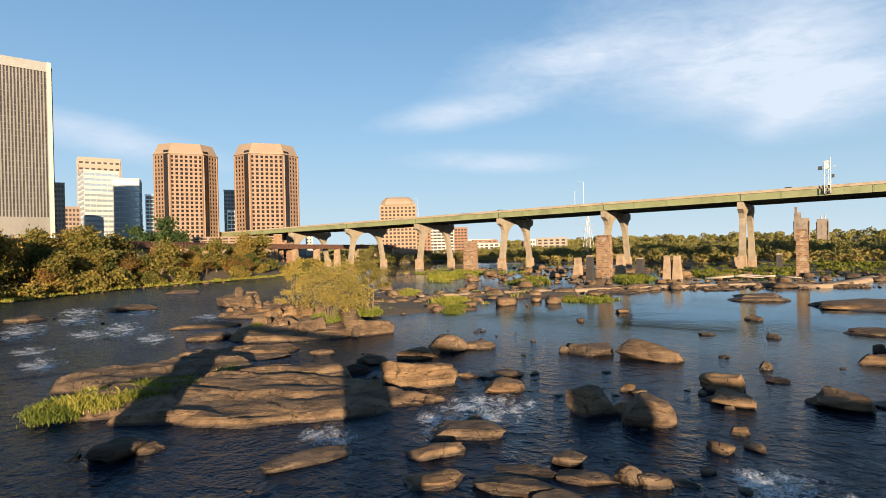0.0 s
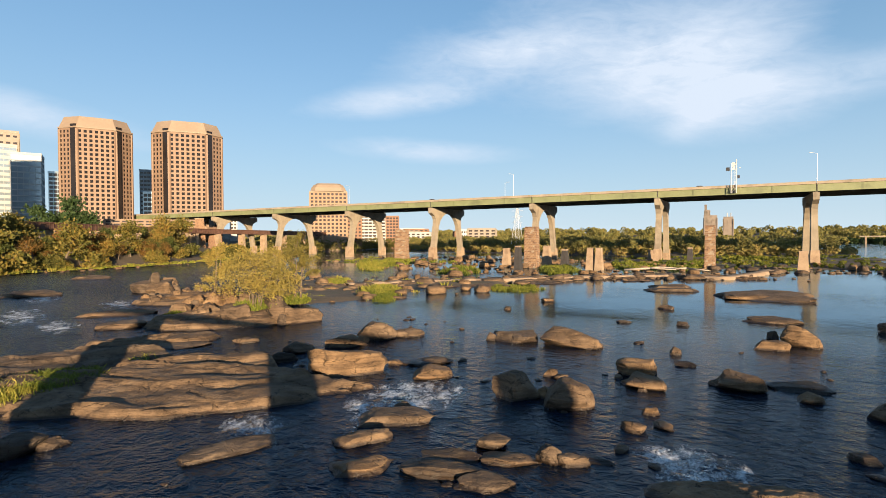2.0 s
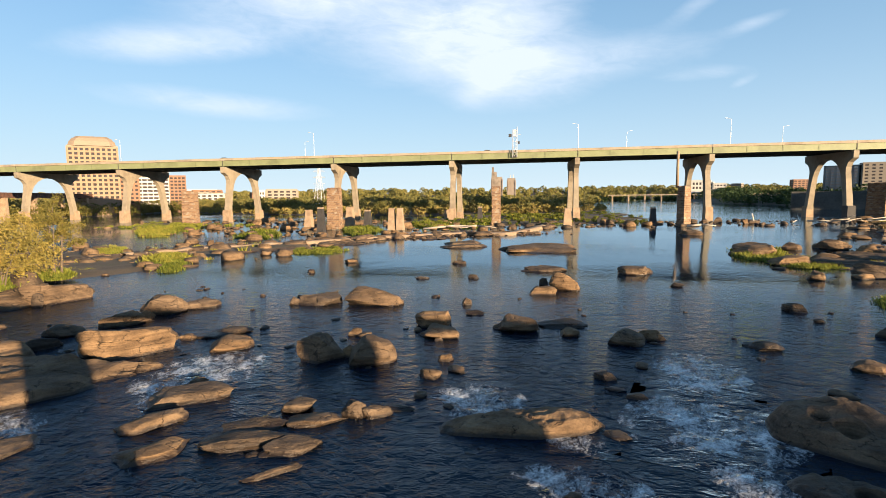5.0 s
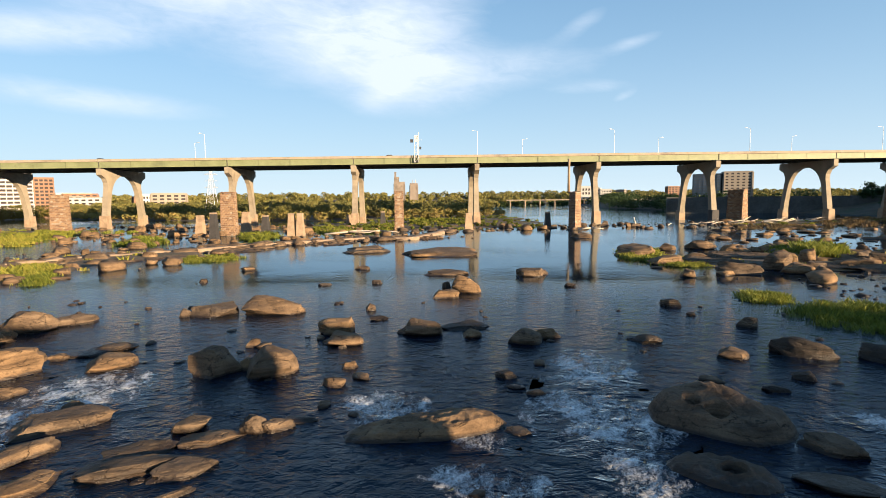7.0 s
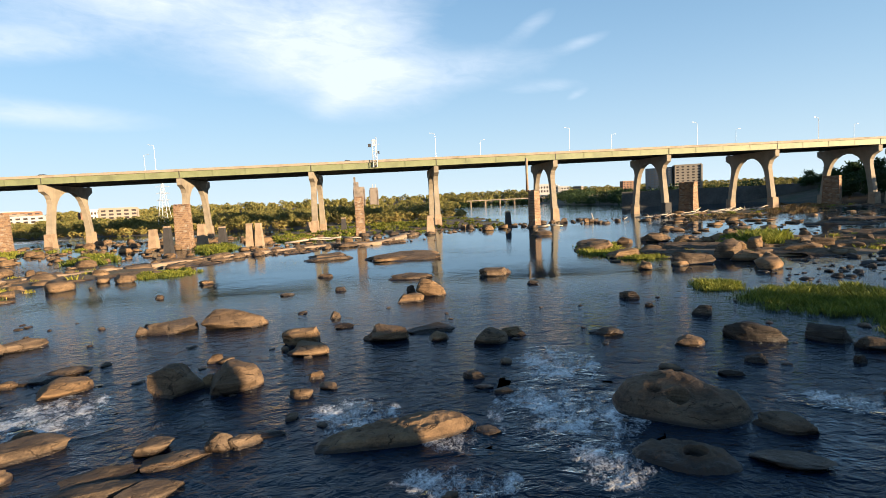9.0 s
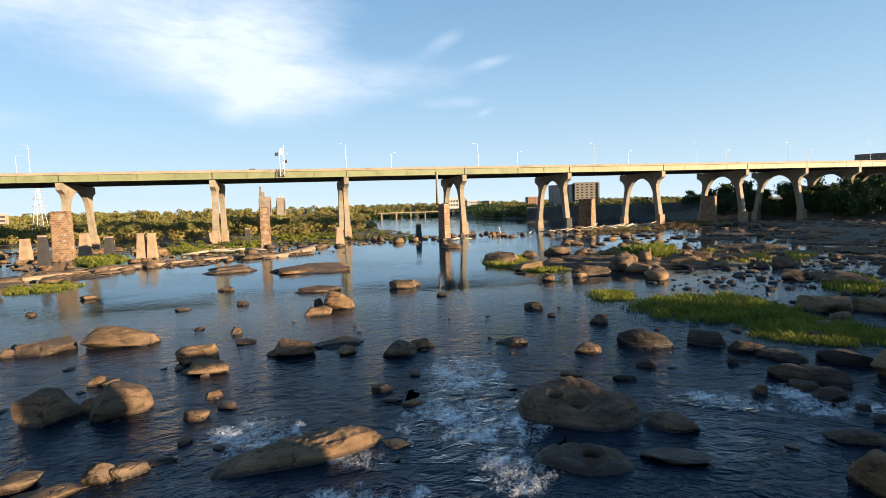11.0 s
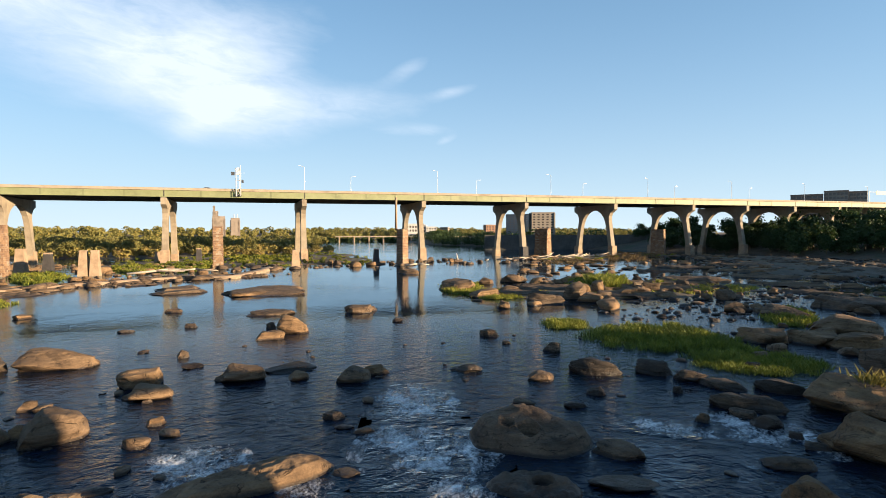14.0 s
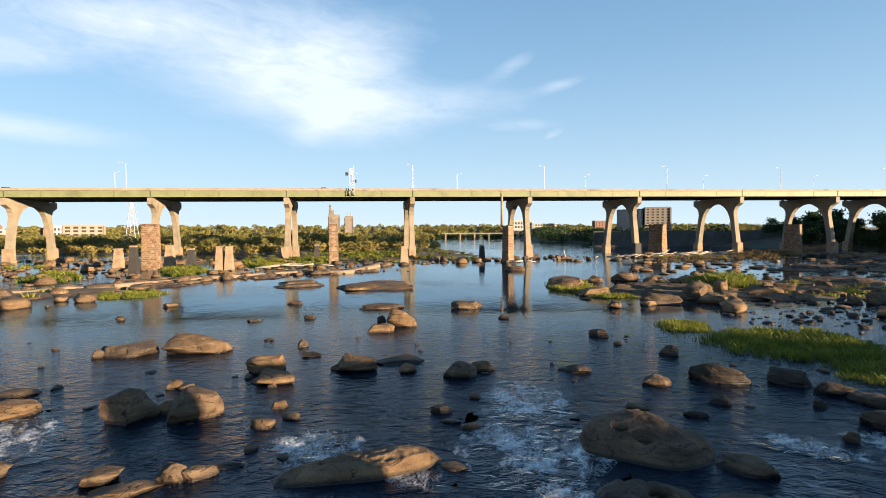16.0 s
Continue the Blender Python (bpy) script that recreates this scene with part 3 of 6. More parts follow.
def bridge_pier(s, base=-1.8):
    """An arched pier: two splayed legs under a wide cap."""
    top = deck_z(s) - 4.1
    h = top / 28.5
    outer = [(18.6, base), (17.2, 8 * h), (15.7, 16 * h), (14.9, 20 * h), (15.1, 22 * h), (16.4, 24 * h), (19.9, 25.6 * h), (19.9, top)]
    inner = [(15.4, base), (14.2, 8 * h), (12.7, 15 * h), (11.6, 18.5 * h), (10.0, 21.3 * h), (7.6, 23.6 * h), (4.2, 25.3 * h), (0.0, 25.9 * h)]
    ring = [(-n, z) for n, z in outer] + [(n, z) for n, z in outer[::-1]] + inner[:-1] + [(-n, z) for n, z in inner[::-1]]
    bm = bmesh.new()
    thick = lambda z: 1.1 + 0.3 * max(0.0, 1 - z / 20.0)
    front = [bm.verts.new((s - thick(z), MID + n, z)) for n, z in ring]
    back = [bm.verts.new((s + thick(z), MID + n, z)) for n, z in ring]
    k = len(ring)
    bm.faces.new(front[::-1])
    bm.faces.new(back)
    for i in range(k):
        bm.faces.new((front[i], front[(i + 1) % k], back[(i + 1) % k], back[i]))
    bmesh.ops.recalc_face_normals(bm, faces=bm.faces)
    bmesh.ops.triangulate(bm, faces=bm.faces)
    me = bpy.data.meshes.new("pier")
    bm.to_mesh(me)
    bm.free()
    me.materials.append(M_CONCRETE)
    ob = new("pier", me)
    ob.parent = road_bridge
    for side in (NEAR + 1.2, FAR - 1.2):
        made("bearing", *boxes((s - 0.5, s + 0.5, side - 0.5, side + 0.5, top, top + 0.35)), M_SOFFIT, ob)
    for side in (-16.6, 16.6):
        dark = (round(s), side < 0) in ((-90, True), (26, False), (84, False), (142, True))
        foot = prism([(-1.75, -2.3), (1.75, -2.3), (1.75, 2.3), (-1.75, 2.3)], base, 6.2 if side < 0 else 5.4, 0.88)
        made("footing", *moved(foot, Matrix.Translation((s, MID + side * 1.015, 0))), M_DARKCONCRETE if dark else M_STUB, ob, "dark stained footing block" if dark else "tan concrete footing block")


for a, b in zip(JOINTS, JOINTS[1:]):
    span(a, b)
for s in JOINTS[2:-2]:
    bridge_pier(s)


def bridge_place(s, n, z):
    return BRIDGE @ Vector((s, n, z))


def street_lamp():
    lamp = tagged(group_at("street_lamp"), "tall slim grey steel street lamp on the bridge parapet", "street lamp", "bridge lamps")
    made("pole", *beam((0, 0, -0.6), (0, 0, 11.0), 0.13, 8, 0.08), M_STEEL, lamp)
    made("arm", *beam((0, 0, 10.9), (-1.8, 0, 11.4), 0.06, 6), M_STEEL, lamp)
    made("head", *boxes((-2.6, -1.7, -0.16, 0.16, 11.3, 11.5)), M_STEEL, lamp)
    return lamp


first_lamp = street_lamp()
spots = [(s, NEAR + 1.2) for s in (-205, -100, 26.5, 92, 158, 224, 290, 356, 420)] + [(s, FAR - 1.2) for s in (-120, -2, 55, 130, 205, 280, 350)]
for k, (s, n) in enumerate(spots):
    at = bridge_place(s, n, deck_z(s) + 0.05)
    m = Matrix.Translation(at) @ pose(0, 0, 0, 0, 0, 2.2 + (0 if n < MID else 180))
    if k == 0:
        first_lamp.matrix_world = m
    else:
        copy_thing(first_lamp, m)

# the open steel mast with signal boxes on the parapet
mast = tagged(group_at("signal_mast"), "open lattice steel mast with two dark boxes on the bridge", "mast")
mast.matrix_world = Matrix.Translation(bridge_place(-2.2, NEAR - 0.9, deck_z(-2) - 3.2)) @ pose(0, 0, 0, 0, 0, 2.2)
for dx in (-0.95, 0.95):
    for dy in (-0.5, 0.5):
        made("post", *beam((dx, dy, 0), (dx, dy, 13.8 if dx > 0 else 12.4), 0.17), M_STEEL, mast)
for z in (2.0, 4.5, 7.0, 9.5, 12.0):
    made("crossbar", *joined(beam((-0.95, -0.5, z), (0.95, -0.5, z), 0.07), beam((-0.95, -0.5, z - 2.2), (0.95, -0.5, z), 0.05), beam((-0.95, 0.5, z), (0.95, 0.5, z), 0.07)), M_STEEL, mast)
made("sign_back", *boxes((-0.6, 0.6, -0.35, -0.2, 9.4, 12.6)), M_STEEL, mast)
made("bracket", *boxes((-1.2, 1.2, 0.4, 1.5, 0.0, 1.1)), M_DARKMETAL, mast)
made("signal_box", *boxes((-2.9, -1.5, -0.5, 0.5, 9.2, 10.6)), M_DARKMETAL, mast)
made("signal_box", *boxes((1.3, 2.2, -0.5, 0.5, 6.0, 7.2)), M_DARKMETAL, mast)


def far_car(s, n):
    car = tagged(group_at("car"), "dark saloon car crossing the bridge", "car", "cars on the bridge")
    car.matrix_world = Matrix.Translation(bridge_place(s, n, deck_z(s) - 0.55)) @ pose(0, 0, 0, 0, 0, 2.2)
    side = [(-2.3, 0.35), (2.3, 0.35), (2.35, 0.85), (1.3, 1.0), (0.7, 1.5), (-1.2, 1.52), (-1.9, 1.05), (-2.35, 0.95)]
    v = [(x, -0.85, z) for x, z in side] + [(x, 0.85, z) for x, z in side]
    k = len(side)
    made("body", v, [tuple(range(k)), tuple(range(2 * k - 1, k - 1, -1))] + [(i, k + i, k + (i + 1) % k, (i + 1) % k) for i in range(k)], M_CAR, car)
    for dx in (-1.4, 1.4):
        for dy in (-0.75, 0.75):
            made("wheel", *beam((dx, dy - 0.1, 0.33), (dx, dy + 0.1, 0.33), 0.33, 12), M_DARKMETAL, car)


far_car(-150, NEAR + 6)
far_car(-15, NEAR + 6)


# ---- old stone piers and concrete stubs in the river ----
def stone_block(w, d, h, rng):
    j = lambda: rng.uniform(-0.04, 0.04)
    v = [(x * (w / 2 - 0.03) + j(), y * (d / 2 - 0.03) + j(), z * (h / 2 - 0.03) + j() * 0.4) for z in (-1, 1) for x, y in ((-1, -1), (1, -1), (1, 1), (-1, 1))]
    me = bpy.data.meshes.new("stone")
    me.from_pydata(v, [], CUBE_F)
    me.materials.append(M_STONE)
    return me


rng = random.Random(8)
BLOCKS = [stone_block(1.0, 0.5, 0.62, rng) for k in range(6)]


def stone_pier(x, y, wide, deep, tall, turn, broken=0.0):
    """A tall pier of coursed stone blocks: a rubble core faced with single blocks that lean in towards the top."""
    pier = tagged(group_at("stone_pier", x, y, 0, turn), "tall weathered brown stone pier standing alone in the river", "pier", "old stone piers")
    made("core", *prism([(-wide / 2 + 0.12, -deep / 2 + 0.12), (wide / 2 - 0.12, -deep / 2 + 0.12), (wide / 2 - 0.12, deep / 2 - 0.12), (-wide / 2 + 0.12, deep / 2 - 0.12)], -1.8, tall - 0.1, 0.88), M_MORTAR, pier, "pale rubble and mortar core")
    courses = int(tall / 0.66) + 1
    for c in range(courses):
        z = 0.1 + c * 0.66
        f = 1 - 0.12 * (z + 1.8) / (tall + 1.7)
        for face in range(4):
            length = (wide if face % 2 == 0 else deep) * f
            out = (deep if face % 2 == 0 else wide) * f / 2
            n = max(2, round(length / 1.25))
            for k in range(n + (c % 2)):
                step = length / n
                at = -length / 2 + step * (k + 0.5 - 0.5 * (c % 2))
                at = max(-length / 2 + step * 0.25, min(length / 2 - step * 0.25, at))
                if rng.random() < 0.10 + broken * (c > courses - 4):
                    continue
                size = step * (0.5 if (c % 2 and k in (0, n)) else 1.0)
                ob = new("stone", rng.choice(BLOCKS))
                ob.parent = pier
                ob.matrix_local = pose(0, 0, 0, 0, 0, 90 * face) @ Matrix.Translation((at, -out + 0.2 + rng.uniform(-0.05, 0.05), z + 0.31)) @ Matrix.Diagonal((size, 1.0, 1.0, 1.0))
    return pier


def stub(x, y, wide, tall, turn=0.0, mat=None, double=False):
    """A squat tapered footing left from an older bridge."""
    mat = mat or M_STUB
    word = "dark concrete" if mat is M_DARKCONCRETE else "brown stone" if mat is M_STONE else "tan concrete"
    ob = tagged(group_at("bridge_stub", x, y, 0, turn), word + " tapered stub of an old bridge footing", "footing", "old bridge stubs")
    for off in ((-wide * 0.27, wide * 0.27) if double else (0,)):
        w = wide * (0.5 if double else 1.0)
        made("shaft", *moved(prism([(-w / 2, -w * 0.6), (w / 2, -w * 0.6), (w / 2, w * 0.6), (-w / 2, w * 0.6)], -1.6, tall - 0.5, 0.62), Matrix.Translation((off, 0, 0))), mat, ob)
        made("cap", *moved(prism([(-w * 0.34, -w * 0.40), (w * 0.34, -w * 0.40), (w * 0.34, w * 0.40), (-w * 0.34, w * 0.40)], tall - 0.5, tall, 0.96), Matrix.Translation((off, 0, 0))), M_STUB, ob)
    return ob


stone_pier(-162.5, 228, 6.4, 5.0, 15.6, 8)
stone_pier(-78, 196, 5.0, 5.0, 15.2, 2.2, 0.2)
stone_pier(-17.6, 217, 3.7, 4.4, 15.6, 2.2, 0.3)
stone_pier(54.0, 219, 4.5, 3.3, 15.0, 43)
stone_pier(163, 297, 7.0, 8.6, 16.4, 36)
stone_pier(229, 272, 6.0, 8.0, 15.5, 38)
stub(-90, 199, 3.2, 7.4)
stub(-72, 168.5, 2.5, 9.0, 0, M_DARKCONCRETE)
stub(-52.6, 192, 5.8, 8.0, 0, None, True)
stub(-70.6, 213.5, 3.2, 6.8, 0, M_DARKCONCRETE)
stub(-78.5, 214, 3.6, 8.2)
stub(10.3, 213, 3.7, 7.0)
stub(44.6, 228, 2.8, 6.8, 0, M_DARKCONCRETE)
stub(-46, 264, 3.4, 5.4)
stub(-29.1, 261, 2.8, 6.9, 0, M_DARKCONCRETE)
stub(-330, 227, 8.8, 25.0, 55, M_STONE)
stub(-330, 239, 11.5, 17.4, 54, M_STONE)

# the low stone weir across the shallows
WEIR = [(-88, 100), (-80, 114), (-57, 138), (-39, 157), (-25, 168), (-10, 167), (-3, 190), (2, 214)]
weir_line, weir_v, weir_f = [], [], []
for (ax, ay), (bx, by) in zip(WEIR, WEIR[1:]):
    steps = int(math.hypot(bx - ax, by - ay) / 1.2)
    weir_line += [(ax + (bx - ax) * k / steps, ay + (by - ay) * k / steps) for k in range(steps)]
for k, (x, y) in enumerate(weir_line):
    nx, ny = weir_line[min(k + 1, len(weir_line) - 1)][0] - weir_line[max(k - 1, 0)][0], weir_line[min(k + 1, len(weir_line) - 1)][1] - weir_line[max(k - 1, 0)][1]
    q = math.hypot(nx, ny)
    nx, ny = -ny / q, nx / q
    w = 1.9 + 0.8 * noise.noise(Vector((k * 0.35, 3, 0)))
    h = 0.9 + 0.3 * noise.noise(Vector((k * 0.5, 7, 1)))
    for off, z in ((-w - 0.6, -1.2), (-w, h - 0.12), (-w * 0.3, h), (w * 0.5, h - 0.03), (w, h - 0.2), (w + 0.6, -1.2)):
        weir_v.append((x + nx * off, y + ny * off, z + 0.06 * noise.noise(Vector((x, y, off)))))
for k in range(len(weir_line) - 1):
    weir_f += [(6 * k + i, 6 * k + i + 1, 6 * k + 7 + i, 6 * k + 6 + i) for i in range(5)]
tagged(made("weir", weir_v, weir_f, M_STUB, smooth=True), "long low worn stone weir across the shallows", "weir")


def rapids(x, y, wide, deep, turn):
    """A heaped, broken stretch of white water."""
    n, m = max(10, min(70, int(wide / 0.35))), max(10, min(70, int(deep / 0.35)))
    v, f = [], []
    for j in range(m + 1):
        for i in range(n + 1):
            u, w = i / n * 2 - 1, j / m * 2 - 1
            inside = max(0.0, 1 - u * u - w * w)
            px, py = u * wide * 0.6, w * deep * 0.6
            h = noise.noise(Vector((px * 0.5 + x, py * 0.9 + y, 0))) * 0.4 + noise.noise(Vector((px * 1.6 + x, py * 2.2 + y, 5))) * 0.16
            v.append((px, py, 0.012 + inside ** 0.5 * (0.03 + max(0.0, h) * 0.3)))
    for j in range(m):
        f += [(j * (n + 1) + i, j * (n + 1) + i + 1, (j + 1) * (n + 1) + i + 1, (j + 1) * (n + 1) + i) for i in range(n)]
    ob = made("rapids", v, f, M_FOAM, smooth=True)
    ob.matrix_world = pose(x, y, 0, 0, 0, turn)
    tagged(ob, "broken white water between the rocks", "rapids", kind="structure")


rapids(10.7, 38.4, 6.3, 10.0, -16)
rapids(8.9, 29.7, 8.9, 9.0, -17)
rapids(9.4, 23.6, 4.1, 5.7, -22)
rapids(-3.8, 31.6, 5.8, 5.6, 7)
rapids(2.0, 26.8, 3.2, 2.7, -4)
rapids(1.6, 22.6, 6.0, 3.5, -4)
rapids(-23.8, 34.2, 7.1, 8.7, 35)
rapids(-23.7, 36.4, 5.6, 7.1, 33)
rapids(-24.4, 30.7, 4.7, 8.2, 38)
rapids(-98, 32, 6, 14, 72)
rapids(-122, 38, 7, 20, 72)
rapids(-128, 52, 6, 22, 68)
rapids(-88, 22, 5, 10, 75)
rapids(-29.0, 23.8, 4.2, 5.1, 51)
rapids(30.2, 25.9, 7.9, 5.8, -49)
rapids(24.9, 27.8, 6.2, 3.1, -41)
rapids(31.7, 22.1, 2.9, 4.1, -55)
rapids(-215, 330, 60, 70, 30)
rapids(-125, 290, 50, 60, 19)
rapids(16.9, 26.7, 2.0, 1.9, -32)
rapids(-102, 54, 7, 14, 63)
rapids(-112, 27, 7, 26, 74)
rapids(-100, 38, 6, 22, 70)
rapids(-84, 36, 5, 14, 66)
rapids(-140, 44, 8, 26, 72)
rapids(-76, 20, 5, 12, 72)


# ---- steel railway viaduct along the city bank ----
viaduct = tagged(group_at("railway_viaduct"), "rusty steel plate girder railway viaduct on stone piers", "viaduct")
RAIL = [(-228, -60, 19.8), (-240, 50, 19.3), (-272, 110, 18.7), (-306, 172, 18.0), (-324, 230, 17.3), (-336, 300, 16.6), (-352, 380, 16.0)]
for (ax, ay, az_), (bx, by, bz) in zip(RAIL, RAIL[1:]):
    a, b = Vector((ax, ay, az_)), Vector((bx, by, bz))
    side = Vector((b.y - a.y, a.x - b.x, 0)).normalized()
    for off in (-2.2, 2.2):
        v = [a + side * (off - 0.15) + Vector((0, 0, -2.8)), b + side * (off - 0.15) + Vector((0, 0, -2.8)), b + side * (off + 0.15) + Vector((0, 0, -2.8)), a + side * (off + 0.15) + Vector((0, 0, -2.8))]
        made("girder", v + [p + Vector((0, 0, 2.8)) for p in v], CUBE_F, M_RUST, viaduct)
    v = [a + side * -2.8 + Vector((0, 0, 0)), b + side * -2.8, b + side * 2.8, a + side * 2.8]
    made("track_deck", v + [p + Vector((0, 0, 0.45)) for p in v], CUBE_F, M_RUST, viaduct)
    n = int((b - a).length / 2.4)
    for k in range(n):
        p = a.lerp(b, k / n) + side * 2.42
        made("stiffener", *moved(boxes((-0.12, 0.12, -0.12, 0.12, -2.75, -0.05)), Matrix.Translation(p)), M_RUST, viaduct)
    for k in range(3):
        p = a.lerp(b, (k + 0.3) / 3)
        made("pier", *moved(prism([(-1.4, -2.6), (1.4, -2.6), (1.4, 2.6), (-1.4, 2.6)], -p.z - 1, -2.8, 0.85), Matrix.Translation(p) @ pose(0, 0, 0, 0, 0, math.degrees(math.atan2((b - a).y, (b - a).x)))), M_STUB, viaduct)


# ---- drift timber piled on the gravel bar ----
rng = random.Random(5)
for k in range(70):
    s = rng.gauss(0, 1)
    x, y = 150 + 33 * s * 0.7 + rng.gauss(0, 4), 250 + 14 * s * 0.7 + rng.gauss(0, 3)
    length, lift, phi = rng.uniform(3, 10), rng.uniform(-0.1, 0.25), rng.gauss(0.2, 0.7)
    q = Vector((math.cos(phi) * length, math.sin(phi) * length, lift * length))
    log = made("drift_log", *beam((0, 0, 0), tuple(q), rng.uniform(0.14, 0.38), 7, rng.uniform(0.06, 0.18)), M_WOOD, smooth=True)
    log.matrix_world = Matrix.Translation((x, y, 0.45 + rng.uniform(0, 0.9)))
    tagged(log, "bleached bare drift log in a heap on the gravel bar", "log", "drift logs")
for x, y, dx, dy in ((-42, 190, 16, 4), (-30, 200, 14, -6), (52, 206, 9, -3), (-38, 196, 12, 7)):
    log = made("drift_log", *joined(beam((0, 0, 0), (dx * 0.5, dy * 0.5, 0.7), 0.4, 8, 0.32), beam((dx * 0.5, dy * 0.5, 0.7), (dx, dy, 0.3), 0.32, 8, 0.15)), M_WOOD, smooth=True)
    log.matrix_world = Matrix.Translation((x, y, 0.5))
    tagged(log, "long pale fallen tree trunk lying on the rocks", "log", "drift logs")
plank = made("drift_log", *beam((0, 0, 0), (-0.9, -0.3, 3.2), 0.28, 8, 0.2), M_WOOD, smooth=True)
plank.matrix_world = Matrix.Translation((83.4, 231.5, 0.9))
post = made("steel_post", *beam((51.8, 221, 14.6), (51.8, 221, 28.4), 0.55, 10, 0.5), M_STUB, smooth=True)
tagged(post, "tall plain post standing on the old stone pier", "post")
tagged(plank, "short pale timber leaning on a rock", "log", "drift logs")
dead = made("drift_log", *joined(beam((0, 0, 0), (2.6, -1.4, 0.5), 0.13, 7, 0.07), beam((1.2, -0.6, 0.25), (1.3, -0.2, 1.0), 0.06, 6, 0.03)), M_BARK, smooth=True)
dead.matrix_world = Matrix.Translation((-39.6, 12.4, 0.1))
tagged(dead, "dark waterlogged branch lying in the shallows", "log", "drift logs")


# ---- rocks ----
def rock_mesh(seed, kind, level=4, mat=None):
    """A water-worn boulder, or a low broad slab, about one metre each way, its waterline at z = 0."""
    rng = random.Random(seed)
    v, f = ball(level)
    v = np.sign(v) * np.abs(v) ** (0.86 if kind == "boulder" else 0.74)
    for k in range(13 if kind == "boulder" else 10):
        n = Vector((rng.gauss(0, 1), rng.gauss(0, 1), rng.gauss(0.3, 0.7 if kind == "boulder" else 0.3))).normalized()
        cut = rng.uniform(0.5, 0.72) if k < 7 else rng.uniform(0.7, 0.9)
        n = np.array(n)
        over = v @ n - cut
        v -= np.where(over > 0, over * 0.93, 0)[:, None] * n
    tip = np.array((rng.uniform(-0.35, 0.35), rng.uniform(-0.4, 0.1), 1.0))
    tip /= np.linalg.norm(tip)
    over = v @ tip - (0.66 if kind == "boulder" else 0.55)
    v -= np.where(over > 0, over * (0.6 if kind == "boulder" else 0.8), 0)[:, None] * tip
    off = Vector((seed * 7.3, seed * 1.9, 3.1))
    out = []
    for p in v:
        q = Vector(p)
        d = 0.20 * noise.noise(q * 1.1 + off) + 0.11 * noise.noise(q * 2.4 + off) + 0.05 * noise.noise(q * 5.0 + off) - 0.035 * abs(noise.noise(q * 8.0 + off))
        d -= 0.10 * math.exp(-(noise.noise(Vector((q.x * 0.9, q.y * 0.9, q.z * 2.0)) - off) / 0.045) ** 2)
        if kind == "slab":
            layer = q.z * 2.2 + q.x * 0.4 + 0.7 * noise.noise(q * 0.9 - off)
            d += 0.07 * (abs((layer % 1.0) - 0.5) * 2 - 0.5)
        out.append(q * (1 + d))
    v = np.array(out)
    v[:, 0] /= np.ptp(v[:, 0])
    v[:, 1] /= np.ptp(v[:, 1])
    v[:, 2] = (v[:, 2] - v[:, 2].min()) / np.ptp(v[:, 2]) * 1.55 - 0.55
    me = bpy.data.meshes.new("rock")
    me.from_pydata(v.tolist(), [], f)
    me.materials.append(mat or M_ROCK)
    me.shade_smooth()
    me.set_sharp_from_angle(angle=radians(36))
    return me


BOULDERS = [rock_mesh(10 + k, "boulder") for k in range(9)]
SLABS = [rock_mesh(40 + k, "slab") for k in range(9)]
DARK_ROCKS = [rock_mesh(60 + k, "boulder" if k % 2 else "slab", 4, M_WET_SHADE_ROCK) for k in range(9)]


def boulder(x, y, wide, deep, tall, turn, shape):
    ob = new("boulder", BOULDERS[shape])
    ob.matrix_world = pose(x, y, 0, 0, 0, turn) @ Matrix.Diagonal((wide * 1.06, deep * 1.06, tall, 1))
    return tagged(ob, "rounded brown granite boulder standing in the river", "rock", "river rocks")


def slab(x, y, wide, deep, tall, turn, shape):
    ob = new("rock_slab", SLABS[shape])
    ob.matrix_world = pose(x, y, 0, 0, 0, turn) @ Matrix.Diagonal((wide * 1.06, deep * 1.06, tall, 1))
    return tagged(ob, "low flat layered brown granite ledge in the river", "rock", "river rocks")


def wet_rock(x, y, wide, deep, tall, turn, shape):
    ob = new("wet_rock", DARK_ROCKS[shape])
    ob.matrix_world = pose(x, y, 0, 0, 0, turn) @ Matrix.Diagonal((wide * 1.06, deep * 1.06, tall, 1))
    return tagged(ob, "dark rounded river rock toned for wet and shade", "rock", "river rocks")


